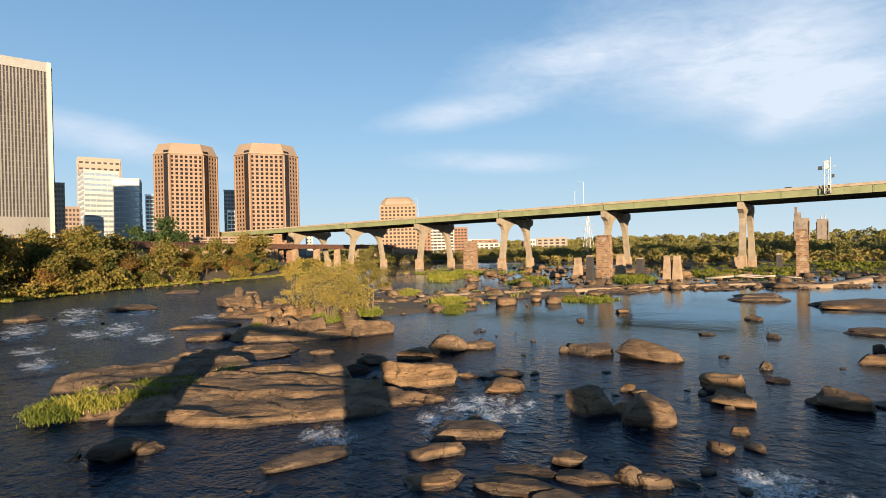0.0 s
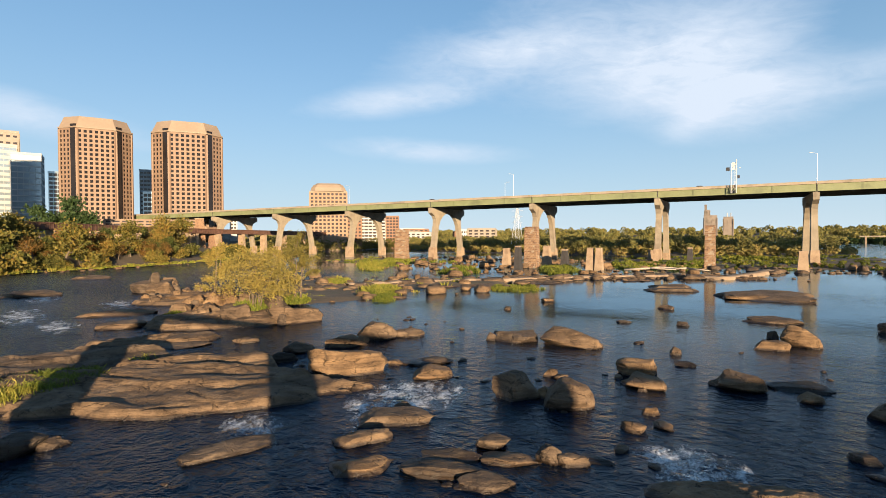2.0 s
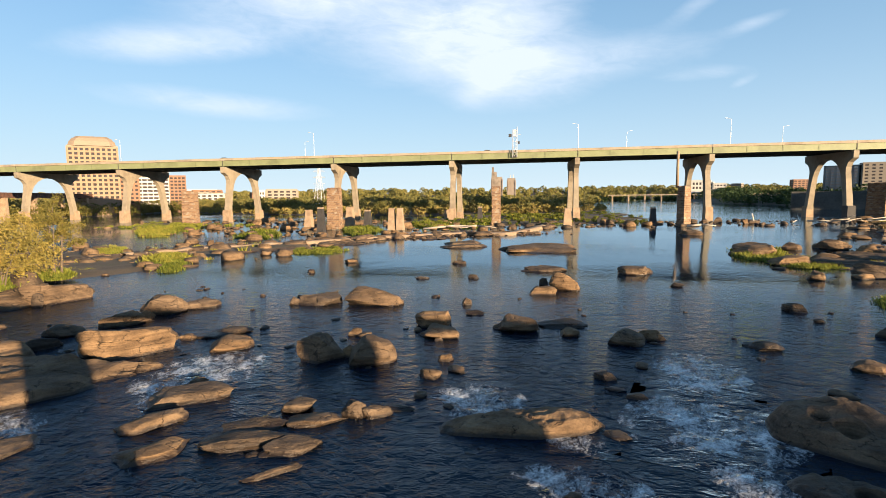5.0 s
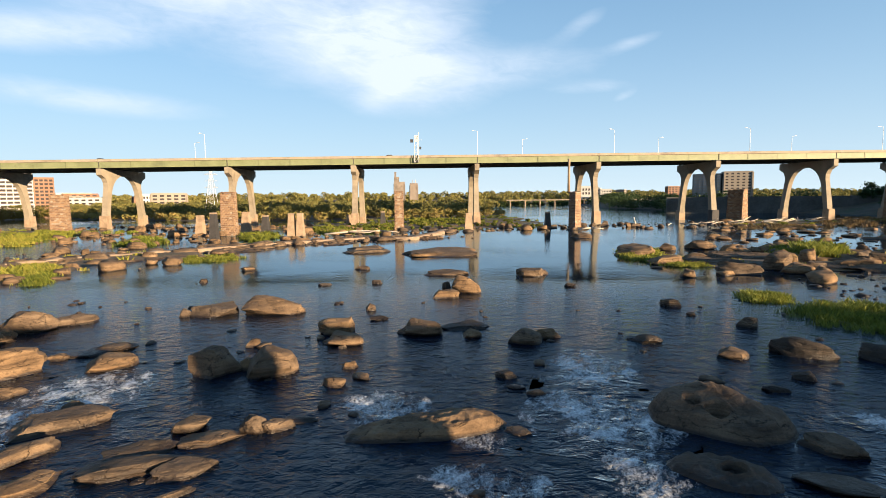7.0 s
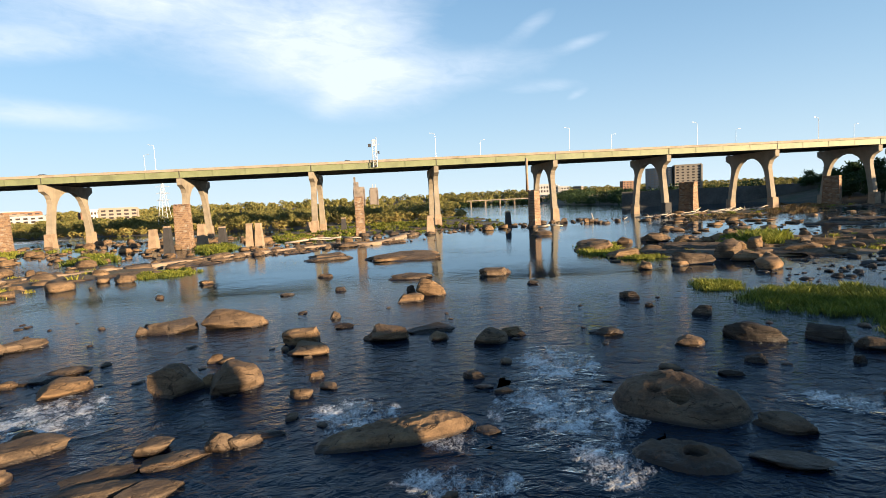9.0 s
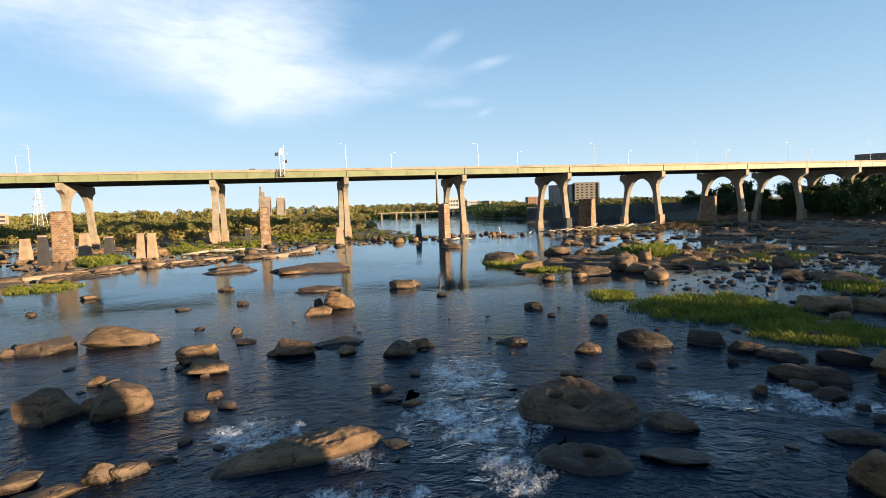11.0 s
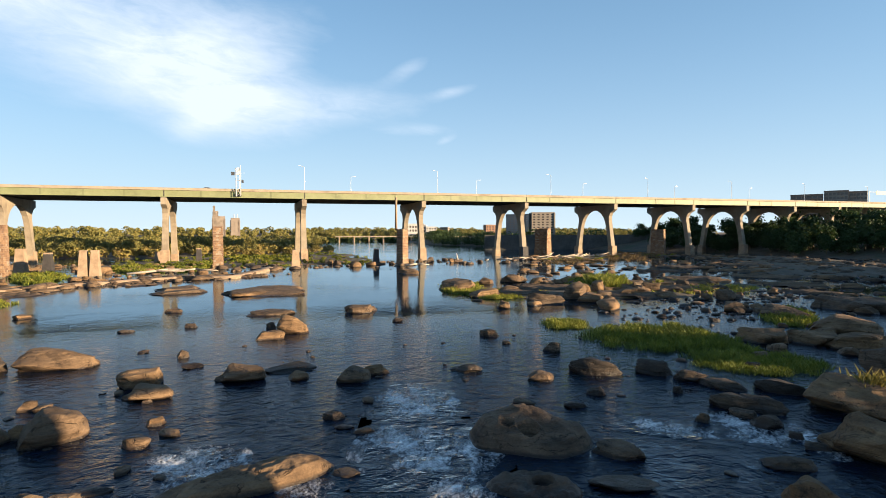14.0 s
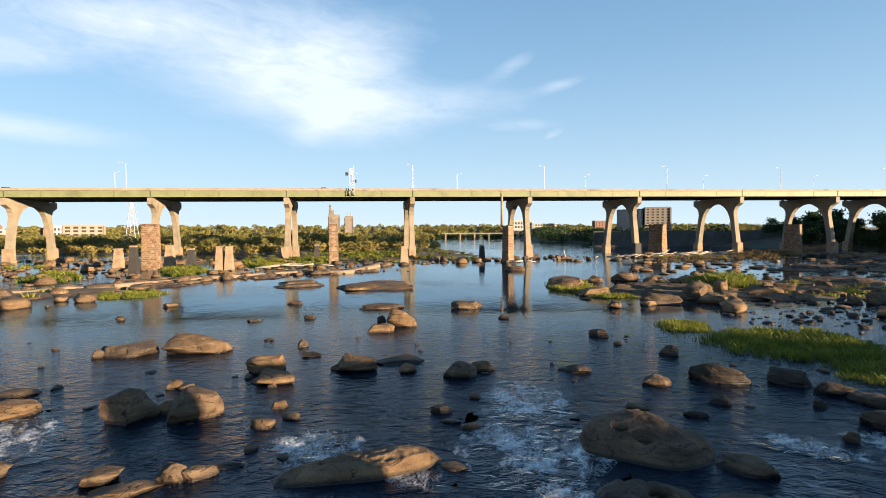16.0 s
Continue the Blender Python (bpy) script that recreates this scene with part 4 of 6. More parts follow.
def pothole_rock(x, y, wide, deep, tall, turn, seed, lumps, holes, label, mat=None):
    """A broad river-worn rock: lumps (u, v, radius, height) heaped over a dome, with round potholes (u, v, radius, depth) bored into it."""
    n, m = 110, 80
    off = Vector((seed * 3.3, seed * 1.7, 2.0))
    v, f = [], []
    for j in range(m + 1):
        for i in range(n + 1):
            u, w = i / n * 2 - 1, j / m * 2 - 1
            px, py = u * wide * 0.55, w * deep * 0.55
            p = Vector((px * 0.35, py * 0.35, 0)) + off
            edge = 1 - abs(u * 1.05) ** 2.3 - abs(w * 1.05) ** 2.3 + 0.35 * noise.noise(p * 1.2)
            body = max(0.0, min(1.0, edge * 2.0)) ** 0.6
            h = tall * (0.55 + 0.25 * noise.noise(p * 0.9) + 0.16 * noise.noise(p * 2.3)) - 0.16 * abs(noise.noise(p * 4.0)) + 0.06 * noise.noise(p * 9.0)
            for a, b, r, up in lumps:
                h += up * math.exp(-(((u - a) / r) ** 2 + ((w - b) / r * deep / wide) ** 2 * 1.3))
            for a, b, r, down in holes:
                g = math.hypot((u - a) / r, (w - b) / r * deep / wide * 1.2)
                h -= down * max(0.0, 1 - g ** 4) if g < 1 else 0.0
                h += 0.12 * math.exp(-((g - 1.15) / 0.2) ** 2)
            v.append((px, py, body * (h + 0.6) - 0.6))
    for j in range(m):
        f += [(j * (n + 1) + i, j * (n + 1) + i + 1, (j + 1) * (n + 1) + i + 1, (j + 1) * (n + 1) + i) for i in range(n)]
    ob = made("pothole_rock", v, f, mat or M_ROCK, smooth=True)
    ob.matrix_world = pose(x, y, 0, 0, 0, turn)
    return tagged(ob, label, "rock", "river rocks")


def rock_ledge(x, y, wide, deep, tall, turn, seed, step=1.5, cell=0.22):
    """A broad outcrop of thin strata: long stepped layers that rise from its front edge, split by joints."""
    n, m = max(24, int(wide / cell)), max(16, int(deep / cell * 1.1))
    v, keep = [], []
    off = Vector((seed * 5.7, seed * 2.3, 1.0))
    for j in range(m + 1):
        for i in range(n + 1):
            u, w = i / n * 2 - 1, j / m * 2 - 1
            px, py = u * wide * 0.55, w * deep * 0.55
            p = Vector((px * 0.16, py * 0.4, 0)) + off
            edge = 1 - (abs(u * 1.04) ** 2.1 + abs(w * 1.04) ** 2.0) - 0.6 * noise.noise(p * 1.1) - 0.22 * noise.noise(p * 3.2)
            body = max(0.0, min(1.0, edge * 3.2)) ** 0.55
            s = (py + deep * 0.5) / step + 1.0 * noise.noise(p * 0.7 + Vector((9, 0, 0))) + 0.14 * noise.noise(p * 2.4)
            tread = s % 1.0
            layer = math.floor(s) + 0.45 * tread + max(0.0, tread - 0.86) / 0.14 * 0.55
            rise = 0.45 + 0.55 * min(1.0, max(0.0, layer * step / deep))
            h = tall * rise + 0.16 * noise.noise(p * 2.3) + 0.06 * noise.noise(Vector((px * 1.7, py * 1.7, seed)))
            h += 0.34 * noise.noise(p * 1.3 - off) + 0.16 * (1 - tread) * min(1.0, tread / 0.08) - 0.18 * math.exp(-(tread / 0.035) ** 2)
            joint = noise.noise(Vector((px * 0.10 + py * 0.07, py * 0.06, seed * 3.0)))
            h -= 0.25 * math.exp(-(joint / 0.008) ** 2)
            v.append((px, py, body * (h + 0.7) - 0.7))
            keep.append(edge > -0.25)
    f = []
    for j in range(m):
        for i in range(n):
            q = (j * (n + 1) + i, j * (n + 1) + i + 1, (j + 1) * (n + 1) + i + 1, (j + 1) * (n + 1) + i)
            if keep[q[0]] or keep[q[2]]:
                f.append(q)
    ob = made("rock_ledge", v, f, M_ROCK, smooth=True)
    ob.data.set_sharp_from_angle(angle=radians(46))
    ob.matrix_world = pose(x, y, 0, 0, 0, turn)
    return tagged(ob, "broad layered tan granite ledge split by long cracks", "rock", "river rocks")


slab(-75.8, 40.7, 7.1, 5.7, 0.82, 62, 2)
boulder(-59.3, 55.4, 7.7, 5.6, 2.47, 51, 8)
boulder(-117.6, 70.0, 8.8, 6.3, 2.79, 58, 0)
boulder(-93.4, 63.5, 9.5, 6.8, 1.90, 52, 0)
boulder(-89.8, 65.7, 4.8, 3.4, 1.60, 51, 0)
slab(-89.0, 46.6, 11.2, 6.2, 0.71, 66, 4)
slab(-134.7, 52.8, 9.9, 10.1, 0.83, 63, 3)
slab(-173.6, 83.2, 9.8, 10.8, 0.97, 70, 4)
slab(-133.4, 32.9, 5.8, 6.4, 0.85, 78, 2)
slab(-52.3, 41.9, 2.9, 1.6, 0.61, 54, 5)
slab(-56.5, 37.2, 7.5, 4.1, 0.34, 61, 6)
slab(-17.7, 127.8, 11.0, 6.4, 0.74, 6, 8)
slab(-36.7, 81.4, 1.1, -0.7, 0.32, 23, 8)
slab(1.5, 88.6, 7.6, 4.3, 0.73, 4, 6)
slab(15.1, 88.1, 5.1, 5.5, 0.79, -4, 8)
slab(-0.8, 124.4, 16.8, 17.4, 1.13, 2, 4)
slab(-35.4, 96.5, 2.4, 2.6, 0.66, 15, 5)
slab(-37.4, 82.8, 1.2, -1.2, 0.35, 30, 3)
boulder(-114.0, 68.9, 7.2, 5.2, 2.30, 58, 2)
slab(-51.9, 30.5, 2.0, 2.2, 0.61, 64, 7)
boulder(14.4, 86.8, 4.5, 3.2, 1.26, -14, 0)
boulder(48.1, 87.2, 6.6, 4.7, 2.11, -29, 8)
boulder(58.2, 86.7, 5.2, 3.8, 1.68, -35, 3)
boulder(38.5, 83.3, 2.3, 1.7, 1.40, -30, 7)
slab(42.9, 101.4, 6.6, 7.3, 1.60, -17, 8)
boulder(53.4, 126.8, 4.1, 3.0, 1.60, -25, 3)
boulder(62.4, 129.7, 6.8, 4.9, 2.13, -21, 4)
boulder(59.5, 83.3, 2.5, 1.8, 1.67, -40, 3)
slab(72.8, 93.0, 7.3, 8.0, 1.70, -44, 8)
slab(42.9, 116.1, 8.7, 9.5, 2.31, -15, 6)
slab(-0.6, 123.5, 15.9, 17.1, 1.13, 1, 0)
slab(-19.6, 133.7, 9.5, 9.2, 0.82, 8, 1)
slab(44.4, 170.7, 6.9, 7.6, 1.44, -19, 4)
slab(-14.6, 96.6, 2.6, 2.4, 0.62, 7, 4)
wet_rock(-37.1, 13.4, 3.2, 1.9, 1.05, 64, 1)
slab(-36.4, 15.2, 2.1, 1.2, 0.52, 73, 7)
slab(-58.6, 38.3, 7.4, 4.4, 0.84, 49, 1)
wet_rock(-130.8, 51.5, 8.7, 5.2, 1.25, 57, 8)
wet_rock(-129.3, 31.6, 7.1, 4.2, 1.06, 86, 0)
boulder(-33.7, 37.5, 7.1, 5.1, 2.37, 35, 8)
slab(-40.7, 46.0, 4.6, 2.8, 1.29, 38, 2)
boulder(-40.7, 51.6, 4.6, 3.3, 2.03, 46, 4)
slab(-38.4, 54.4, 4.4, 2.6, 0.93, 28, 0)
boulder(-40.5, 48.6, 1.6, 1.1, 0.89, 48, 4)
wet_rock(-41.7, 37.2, 2.8, 1.7, 0.94, 56, 3)
boulder(-43.5, 41.6, 3.4, 2.4, 0.98, 38, 4)
boulder(-30.7, 41.9, 1.6, 1.2, 0.46, 39, 5)
wet_rock(-28.3, 44.4, 3.6, 2.2, 0.53, 23, 5)
slab(-21.0, 25.5, 3.6, 2.2, 0.6, 44, 8)
wet_rock(-15.3, 24.1, 4.9, 2.2, 0.50, 26, 3)
slab(-18.6, 22.0, 3.4, 2.0, 0.38, 40, 1)
slab(-11.8, 21.5, 2.7, 0.6, 0.25, 39, 8)
slab(-26.9, 20.0, 5.6, 2.6, 0.42, 62, 0)
wet_rock(-15.4, 25.6, 3.4, 1.9, 0.46, 41, 4)
wet_rock(-52.8, 116.7, 2.1, 1.3, 0.79, 33, 8)
boulder(-19.5, 59.2, 6.5, 4.6, 1.9, 4, 2)
boulder(-25.1, 58.6, 4.8, 3.5, 1.21, 26, 6)
boulder(-28.1, 57.5, 1.3, 0.9, 0.90, 25, 3)
boulder(-10.0, 50.0, 3.4, 2.4, 1.41, 7, 0)
boulder(-8.7, 46.0, 3.7, 2.7, 1.12, 1, 7)
wet_rock(-6.9, 55.3, 1.9, 1.1, 0.41, 10, 4)
boulder(-2.1, 49.4, 4.2, 3.0, 1.41, 3, 7)
wet_rock(2.4, 51.7, 4.8, 2.9, 0.55, 2, 2)
boulder(2.7, 47.9, 1.8, 1.3, 0.66, 9, 3)
boulder(7.2, 45.9, 2.9, 2.1, 1.11, -19, 3)
slab(9.4, 47.6, 2.4, 1.4, 0.77, -8, 7)
boulder(-16.7, 38.2, 3.6, 2.6, 1.99, 18, 5)
boulder(-14.6, 39.0, 1.1, 0.8, 0.88, 19, 5)
boulder(-12.4, 38.2, 3.7, 2.7, 1.88, 21, 3)
boulder(-16.3, 45.2, 1.3, 0.9, 0.75, 29, 1)
boulder(-8.2, 60.0, 1.2, 0.9, 0.80, 16, 3)
slab(0.5, 67.7, 3.4, 2.0, 0.97, -6, 3)
boulder(2.8, 71.3, 3.8, 2.7, 2.27, -11, 2)
wet_rock(0.5, 74.4, 1.3, 0.8, 1.03, -5, 0)
slab(-7.1, 39.0, 1.2, 0.7, 0.48, -1, 1)
boulder(-10.4, 28.2, 1.5, 1.1, 0.95, 30, 4)
slab(-9.3, 28.5, 2.0, 1.2, 0.59, 24, 5)
wet_rock(-8.3, 29.6, 1.9, 1.0, 0.20, 4, 4)
slab(-12.2, 27.0, 3.2, 1.8, 0.37, 20, 2)
slab(-11.8, 24.0, 3.2, 1.9, 0.42, 33, 6)
wet_rock(-14.0, 28.3, 2.0, 1.2, 0.68, 35, 1)
slab(-21.4, 29.3, 5.0, 2.8, 0.62, 31, 3)
slab(-14.4, 24.2, 3.0, 1.8, 0.42, 40, 4)
slab(4.1, 27.6, 1.6, 1.0, 0.23, -17, 6)
slab(5.9, 33.3, 1.3, 0.8, 0.32, -8, 2)
wet_rock(4.4, 36.7, 1.6, 1.0, 0.45, -11, 0)
wet_rock(4.8, 34.6, 1.3, 0.8, 0.18, -11, 7)
wet_rock(17.5, 45.9, 2.6, 1.6, 0.60, -29, 5)
boulder(29.5, 50.8, 1.9, 1.4, 1.00, -18, 1)
boulder(22.7, 41.0, 2.3, 1.7, 0.65, -30, 3)
wet_rock(28.0, 42.0, 4.5, 2.7, 1.43, -36, 3)
wet_rock(26.3, 61.0, 2.5, 1.5, 0.85, -33, 0)
wet_rock(24.8, 35.7, 1.5, 0.9, 0.60, -45, 2)
wet_rock(32.9, 39.8, 1.3, 0.8, 1.04, -37, 2)
boulder(-25.2, 39.9, 3.6, 2.6, 0.93, 32, 3)
wet_rock(-28.9, 43.2, 4.5, 2.0, 0.25, 29, 0)
boulder(-31.1, 42.1, 1.1, 0.8, 0.40, 27, 8)
wet_rock(-9.8, 79.6, 1.7, 1.0, 0.56, 2, 6)
wet_rock(-17.8, 78.5, 2.0, 1.2, 0.37, 16, 3)
slab(14.3, 87.1, 4.2, 2.5, 0.85, -10, 3)
wet_rock(18.1, 75.5, 1.6, 1.0, 0.53, -15, 7)
wet_rock(-37.4, 83.2, 1.2, 0.7, 0.46, 13, 6)
wet_rock(33.6, 39.5, 3.3, 2.0, 1.18, -41, 6)
wet_rock(34.8, 36.7, 2.6, 1.6, 0.91, -35, 7)
wet_rock(35.8, 34.1, 3.8, 2.3, 0.62, -54, 0)
wet_rock(39.2, 32.3, 3.9, 2.4, 0.94, -56, 3)
wet_rock(32.3, 30.3, 3.4, 2.0, 1.03, -46, 3)
wet_rock(33.7, 28.9, 3.1, 1.9, 0.95, -51, 4)
boulder(31.3, 28.0, 1.7, 1.2, 0.56, -56, 0)
wet_rock(30.9, 26.0, 1.9, 1.2, 0.83, -40, 5)
wet_rock(31.0, 23.8, 0.9, 0.5, 0.44, -51, 6)
wet_rock(31.1, 34.0, 0.8, 0.5, 0.55, -31, 0)
boulder(27.9, 28.1, 0.9, 0.7, 0.62, -44, 1)
boulder(40.0, 26.4, 7.3, 5.2, 2.30, -58, 2)
boulder(33.0, 20.5, 5.6, 4.0, 2.21, -62, 7)
boulder(53.9, 31.7, 6.6, 4.8, 2.53, -52, 5)
slab(27.0, 21.0, 2.6, 1.6, 0.54, -44, 8)
boulder(23.4, 17.1, 2.5, 1.8, 1.61, -60, 4)
slab(19.4, 25.1, 3.0, 1.8, 0.63, -41, 6)
wet_rock(16.8, 22.2, 3.3, 1.6, 0.29, -25, 1)
wet_rock(30.5, 22.3, 1.3, 0.8, 0.43, -45, 4)
wet_rock(21.3, 33.8, 1.6, 1.0, 0.36, -21, 3)
wet_rock(17.5, 46.3, 2.3, 1.4, 0.38, -31, 2)
boulder(55.5, 47.4, 5.2, 3.7, 1.66, -54, 6)
boulder(70.6, 48.4, 7.8, 5.6, 2.12, -57, 3)
boulder(60.2, 44.8, 5.0, 3.6, 1.53, -47, 6)
slab(63.0, 41.7, 5.9, 6.5, 1.67, -61, 8)
boulder(93.3, 63.1, 10.4, 7.5, 2.23, -62, 6)
boulder(73.5, 60.1, 6.4, 4.6, 2.06, -47, 2)
pothole_rock(15.3, 28.9, 7.6, 5.2, 1.4, -27, 3, ((-0.05, 0.3, 0.5, 0.95), (0.55, 0.0, 0.35, 0.35), (-0.6, -0.1, 0.3, 0.25)), ((-0.02, -0.42, 0.15, 1.0), (-0.33, -0.3, 0.11, 0.35)), "large rounded brown granite rock with a dark pothole")
pothole_rock(12.6, 23.1, 4.9, 3.0, 0.55, -26, 5, ((0.3, 0.1, 0.4, 0.2), (-0.5, 0.2, 0.3, 0.15)), ((0.15, -0.05, 0.2, 0.4),), "low wet brown granite rock with a shallow pothole", M_WET_SHADE_ROCK)
pothole_rock(-1.2, 28.1, 9.8, 2.9, 0.6, 8, 8, ((0.5, 0.0, 0.4, 0.6), (-0.1, 0.1, 0.35, 0.25)), (), "long smooth tan granite rock beside white water")
rock_ledge(-40.6, 24.6, 30.0, 11.0, 1.35, 37, 1, 4.6)
rock_ledge(-55.4, 24.2, 17.0, 6.5, 1.5, 62, 2, 4.0)
rock_ledge(-43.0, 29.8, 13.0, 5.0, 1.9, 48, 3, 2.6)
rock_ledge(-66.3, 47.6, 19.0, 7.5, 1.6, 44, 4, 3.4)
rock_ledge(-61.0, 36.6, 13.5, 4.0, 0.7, 52, 5, 1.2)
rock_ledge(-94.5, 62.5, 17.0, 13.0, 1.3, 52, 6, 3.4)
rock_ledge(-73.0, 58.0, 12.0, 9.0, 1.2, 40, 7, 3.0)
rock_ledge(-82, 111, 13.0, 6.0, 0.55, 60, 20, 1.7, 0.45)
rock_ledge(-74, 121, 14.0, 6.0, 0.5, 50, 21, 1.7, 0.45)
rock_ledge(-65, 130, 15.0, 7.0, 0.6, 46, 22, 1.7, 0.45)
rock_ledge(-55, 139, 14.0, 6.0, 0.55, 46, 23, 1.7, 0.45)
rock_ledge(-46, 150, 14.0, 6.0, 0.5, 46, 24, 1.7, 0.45)
rock_ledge(-35, 158, 14.0, 5.0, 0.5, 42, 25, 1.7, 0.45)
rock_ledge(-23, 168, 15.0, 5.0, 0.45, 25, 26, 1.7, 0.45)
rock_ledge(-8, 170, 15.0, 5.0, 0.5, 10, 27, 1.7, 0.45)
rock_ledge(-60, 118, 12.0, 7.0, 0.3, 40, 28, 1.7, 0.45)
rock_ledge(-92, 96, 12.0, 7.0, 0.7, 65, 29, 1.7, 0.45)
rock_ledge(50, 100, 12.0, 6.0, 1.1, -22, 30, 1.7, 0.45)
rock_ledge(61, 107, 15.0, 7.0, 1.2, -28, 31, 1.7, 0.45)
rock_ledge(74, 103, 16.0, 8.0, 1.3, -32, 32, 1.7, 0.45)
rock_ledge(87, 99, 14.0, 7.0, 1.1, -40, 33, 1.7, 0.45)
rock_ledge(97, 109, 15.0, 7.0, 1.0, -38, 34, 1.7, 0.45)
rock_ledge(70, 91, 12.0, 5.0, 0.7, -36, 35, 1.7, 0.45)
rock_ledge(112, 118, 16.0, 7.0, 0.9, -42, 36, 1.7, 0.45)
rock_ledge(86, 118, 17.0, 7.0, 1.0, -34, 37, 1.7, 0.45)
rock_ledge(122, 98, 16.0, 7.0, 0.7, -50, 38, 1.7, 0.45)
rock_ledge(138, 118, 18.0, 8.0, 0.8, -48, 39, 1.7, 0.45)
rock_ledge(155, 140, 18.0, 8.0, 0.7, -46, 40, 1.7, 0.45)
rock_ledge(110, 84, 13.0, 6.0, 0.6, -52, 41, 1.7, 0.45)
rock_ledge(150, 165, 20.0, 8.0, 0.7, -42, 42, 1.7, 0.45)
rock_ledge(180, 170, 20.0, 9.0, 0.8, -45, 43, 1.7, 0.45)
rock_ledge(130, 150, 18.0, 7.0, 0.6, -40, 44, 1.7, 0.45)
rock_ledge(-68, 112, 11.0, 6.0, 0.35, 44, 60, 1.5, 0.45)
rock_ledge(-50, 132, 12.0, 6.0, 0.35, 46, 61, 1.5, 0.45)
rock_ledge(-30, 152, 12.0, 5.0, 0.3, 44, 62, 1.5, 0.45)
rock_ledge(-96, 84, 11.0, 6.0, 0.6, 60, 63, 1.5, 0.45)
rock_ledge(-12, 178, 12.0, 5.0, 0.4, 15, 64, 1.5, 0.45)
rock_ledge(-44, 165, 12.0, 6.0, 0.4, 44, 65, 1.5, 0.45)
rock_ledge(-62, 150, 13.0, 6.0, 0.4, 46, 66, 1.5, 0.45)


FAR_ROCKS = [rock_mesh(90 + k, "boulder" if k < 2 else "slab", 2) for k in range(9)]
LOW_ROCKS = [rock_mesh(70 + k, "boulder" if k < 5 else "slab", 3) for k in range(9)]


def rock_field(count, seed, small, large, place, label, single=True, tall=1.0, mat=None):
    """Loose rocks of one field, strewn over a stretch of the plan; far fields are one heap of stuff."""
    rng = random.Random(seed)
    lots_v, lots_f, n = [], [], 0
    for k in range(count):
        x, y = place(rng)
        w = small * (large / small) ** (rng.random() ** 2.2)
        me = rng.choice(LOW_ROCKS if single else FAR_ROCKS)
        m = pose(x, y, 0, 0, 0, rng.uniform(0, 360)) @ Matrix.Diagonal((w, w * rng.uniform(0.55, 0.9), w * rng.uniform(0.16, 0.42) * tall, 1))
        if single:
            ob = new("boulder", me)
            ob.matrix_world = m
            tagged(ob, label, "rock", "strewn rocks")
            continue
        co = np.empty(len(me.vertices) * 3)
        me.vertices.foreach_get("co", co)
        co = np.c_[co.reshape(-1, 3), np.ones(len(me.vertices))] @ np.array(m).T
        ix = np.empty(len(me.loops), int)
        me.loops.foreach_get("vertex_index", ix)
        lots_v.append(co[:, :3])
        lots_f.append(ix.reshape(-1, 3) + n)
        n += len(co)
    if not single:
        ob = made("strewn_rocks", np.concatenate(lots_v), np.concatenate(lots_f), mat or M_ROCK, smooth=True)
        tagged(ob, label, "rocks", kind="stuff")


def along(points, spread):
    def place(rng):
        k = rng.uniform(0, len(points) - 1.001)
        (ax, ay), (bx, by) = points[int(k)], points[int(k) + 1]
        t = k % 1
        return ax + (bx - ax) * t + rng.gauss(0, spread), ay + (by - ay) * t + rng.gauss(0, spread)
    return place


def within(poly):
    xs, ys = [p[0] for p in poly], [p[1] for p in poly]

    def place(rng):
        while True:
            x, y = rng.uniform(min(xs), max(xs)), rng.uniform(min(ys), max(ys))
            if depth_in(np.array([x]), np.array([y]), poly)[0] > 0:
                return x, y
    return place


SILL = [(-92, 82), (-84, 93), (-80, 114), (-57, 139), (-38, 158), (-25, 168), (-10, 166), (2, 214)]
rock_field(260, 1, 0.9, 6.5, along(SILL, 2.6), "flat tan rock of a low stone sill across the river", False, 0.7)
rock_field(140, 2, 0.8, 6.0, within([(-110, 70), (-60, 75), (-45, 140), (-95, 150), (-120, 110)]), "low tan rock among shallow water and grass", False)
rock_field(900, 3, 0.6, 7.5, within([(35, 95), (60, 60), (110, 70), (190, 120), (250, 190), (260, 290), (150, 290), (90, 180), (60, 130)]), "dark weathered rock of the shallow rock field", False, 0.6)
# the bank's shade over these rocks is put into their dark colour
rock_field(900, 11, 0.8, 6.0, within([(140, 95), (205, 95), (255, 150), (288, 235), (240, 262), (190, 200), (150, 150)]), "rock toned dark for shade in the shallows below the bank", False, 0.6, M_WET_SHADE_ROCK)
rock_field(620, 16, 1.0, 5.0, within([(150, 150), (200, 200), (235, 262), (292, 245), (274, 170), (218, 105), (170, 100)]), "brown rock of the wide shallows before the wooded bank", False, 0.7)
rock_field(260, 17, 0.4, 2.4, within([(48, 62), (70, 58), (112, 78), (104, 92), (72, 84), (52, 80)]), "small dark wet stones dotted over the still pool", False, 0.8, M_WET_SHADE_ROCK)
rock_field(110, 4, 0.7, 4.0, within([(40, 30), (60, 20), (110, 40), (130, 80), (70, 75), (45, 50)]), "dark rounded boulder near the shaded bank")
rock_field(170, 5, 1.0, 5.0, within([(-40, 200), (120, 215), (150, 270), (20, 245), (-60, 240)]), "pale rock beside the old bridge footings", False)
rock_field(80, 6, 0.5, 1.8, within([(-50, 15), (40, 18), (50, 60), (-50, 70)]), "small brown stones just above the water", False, 0.8)
rock_field(90, 7, 0.8, 3.2, along([(-184, 30), (-208, 64), (-216, 110), (-223, 146)], 2.0), "pale shore rock at the foot of the bank", False)
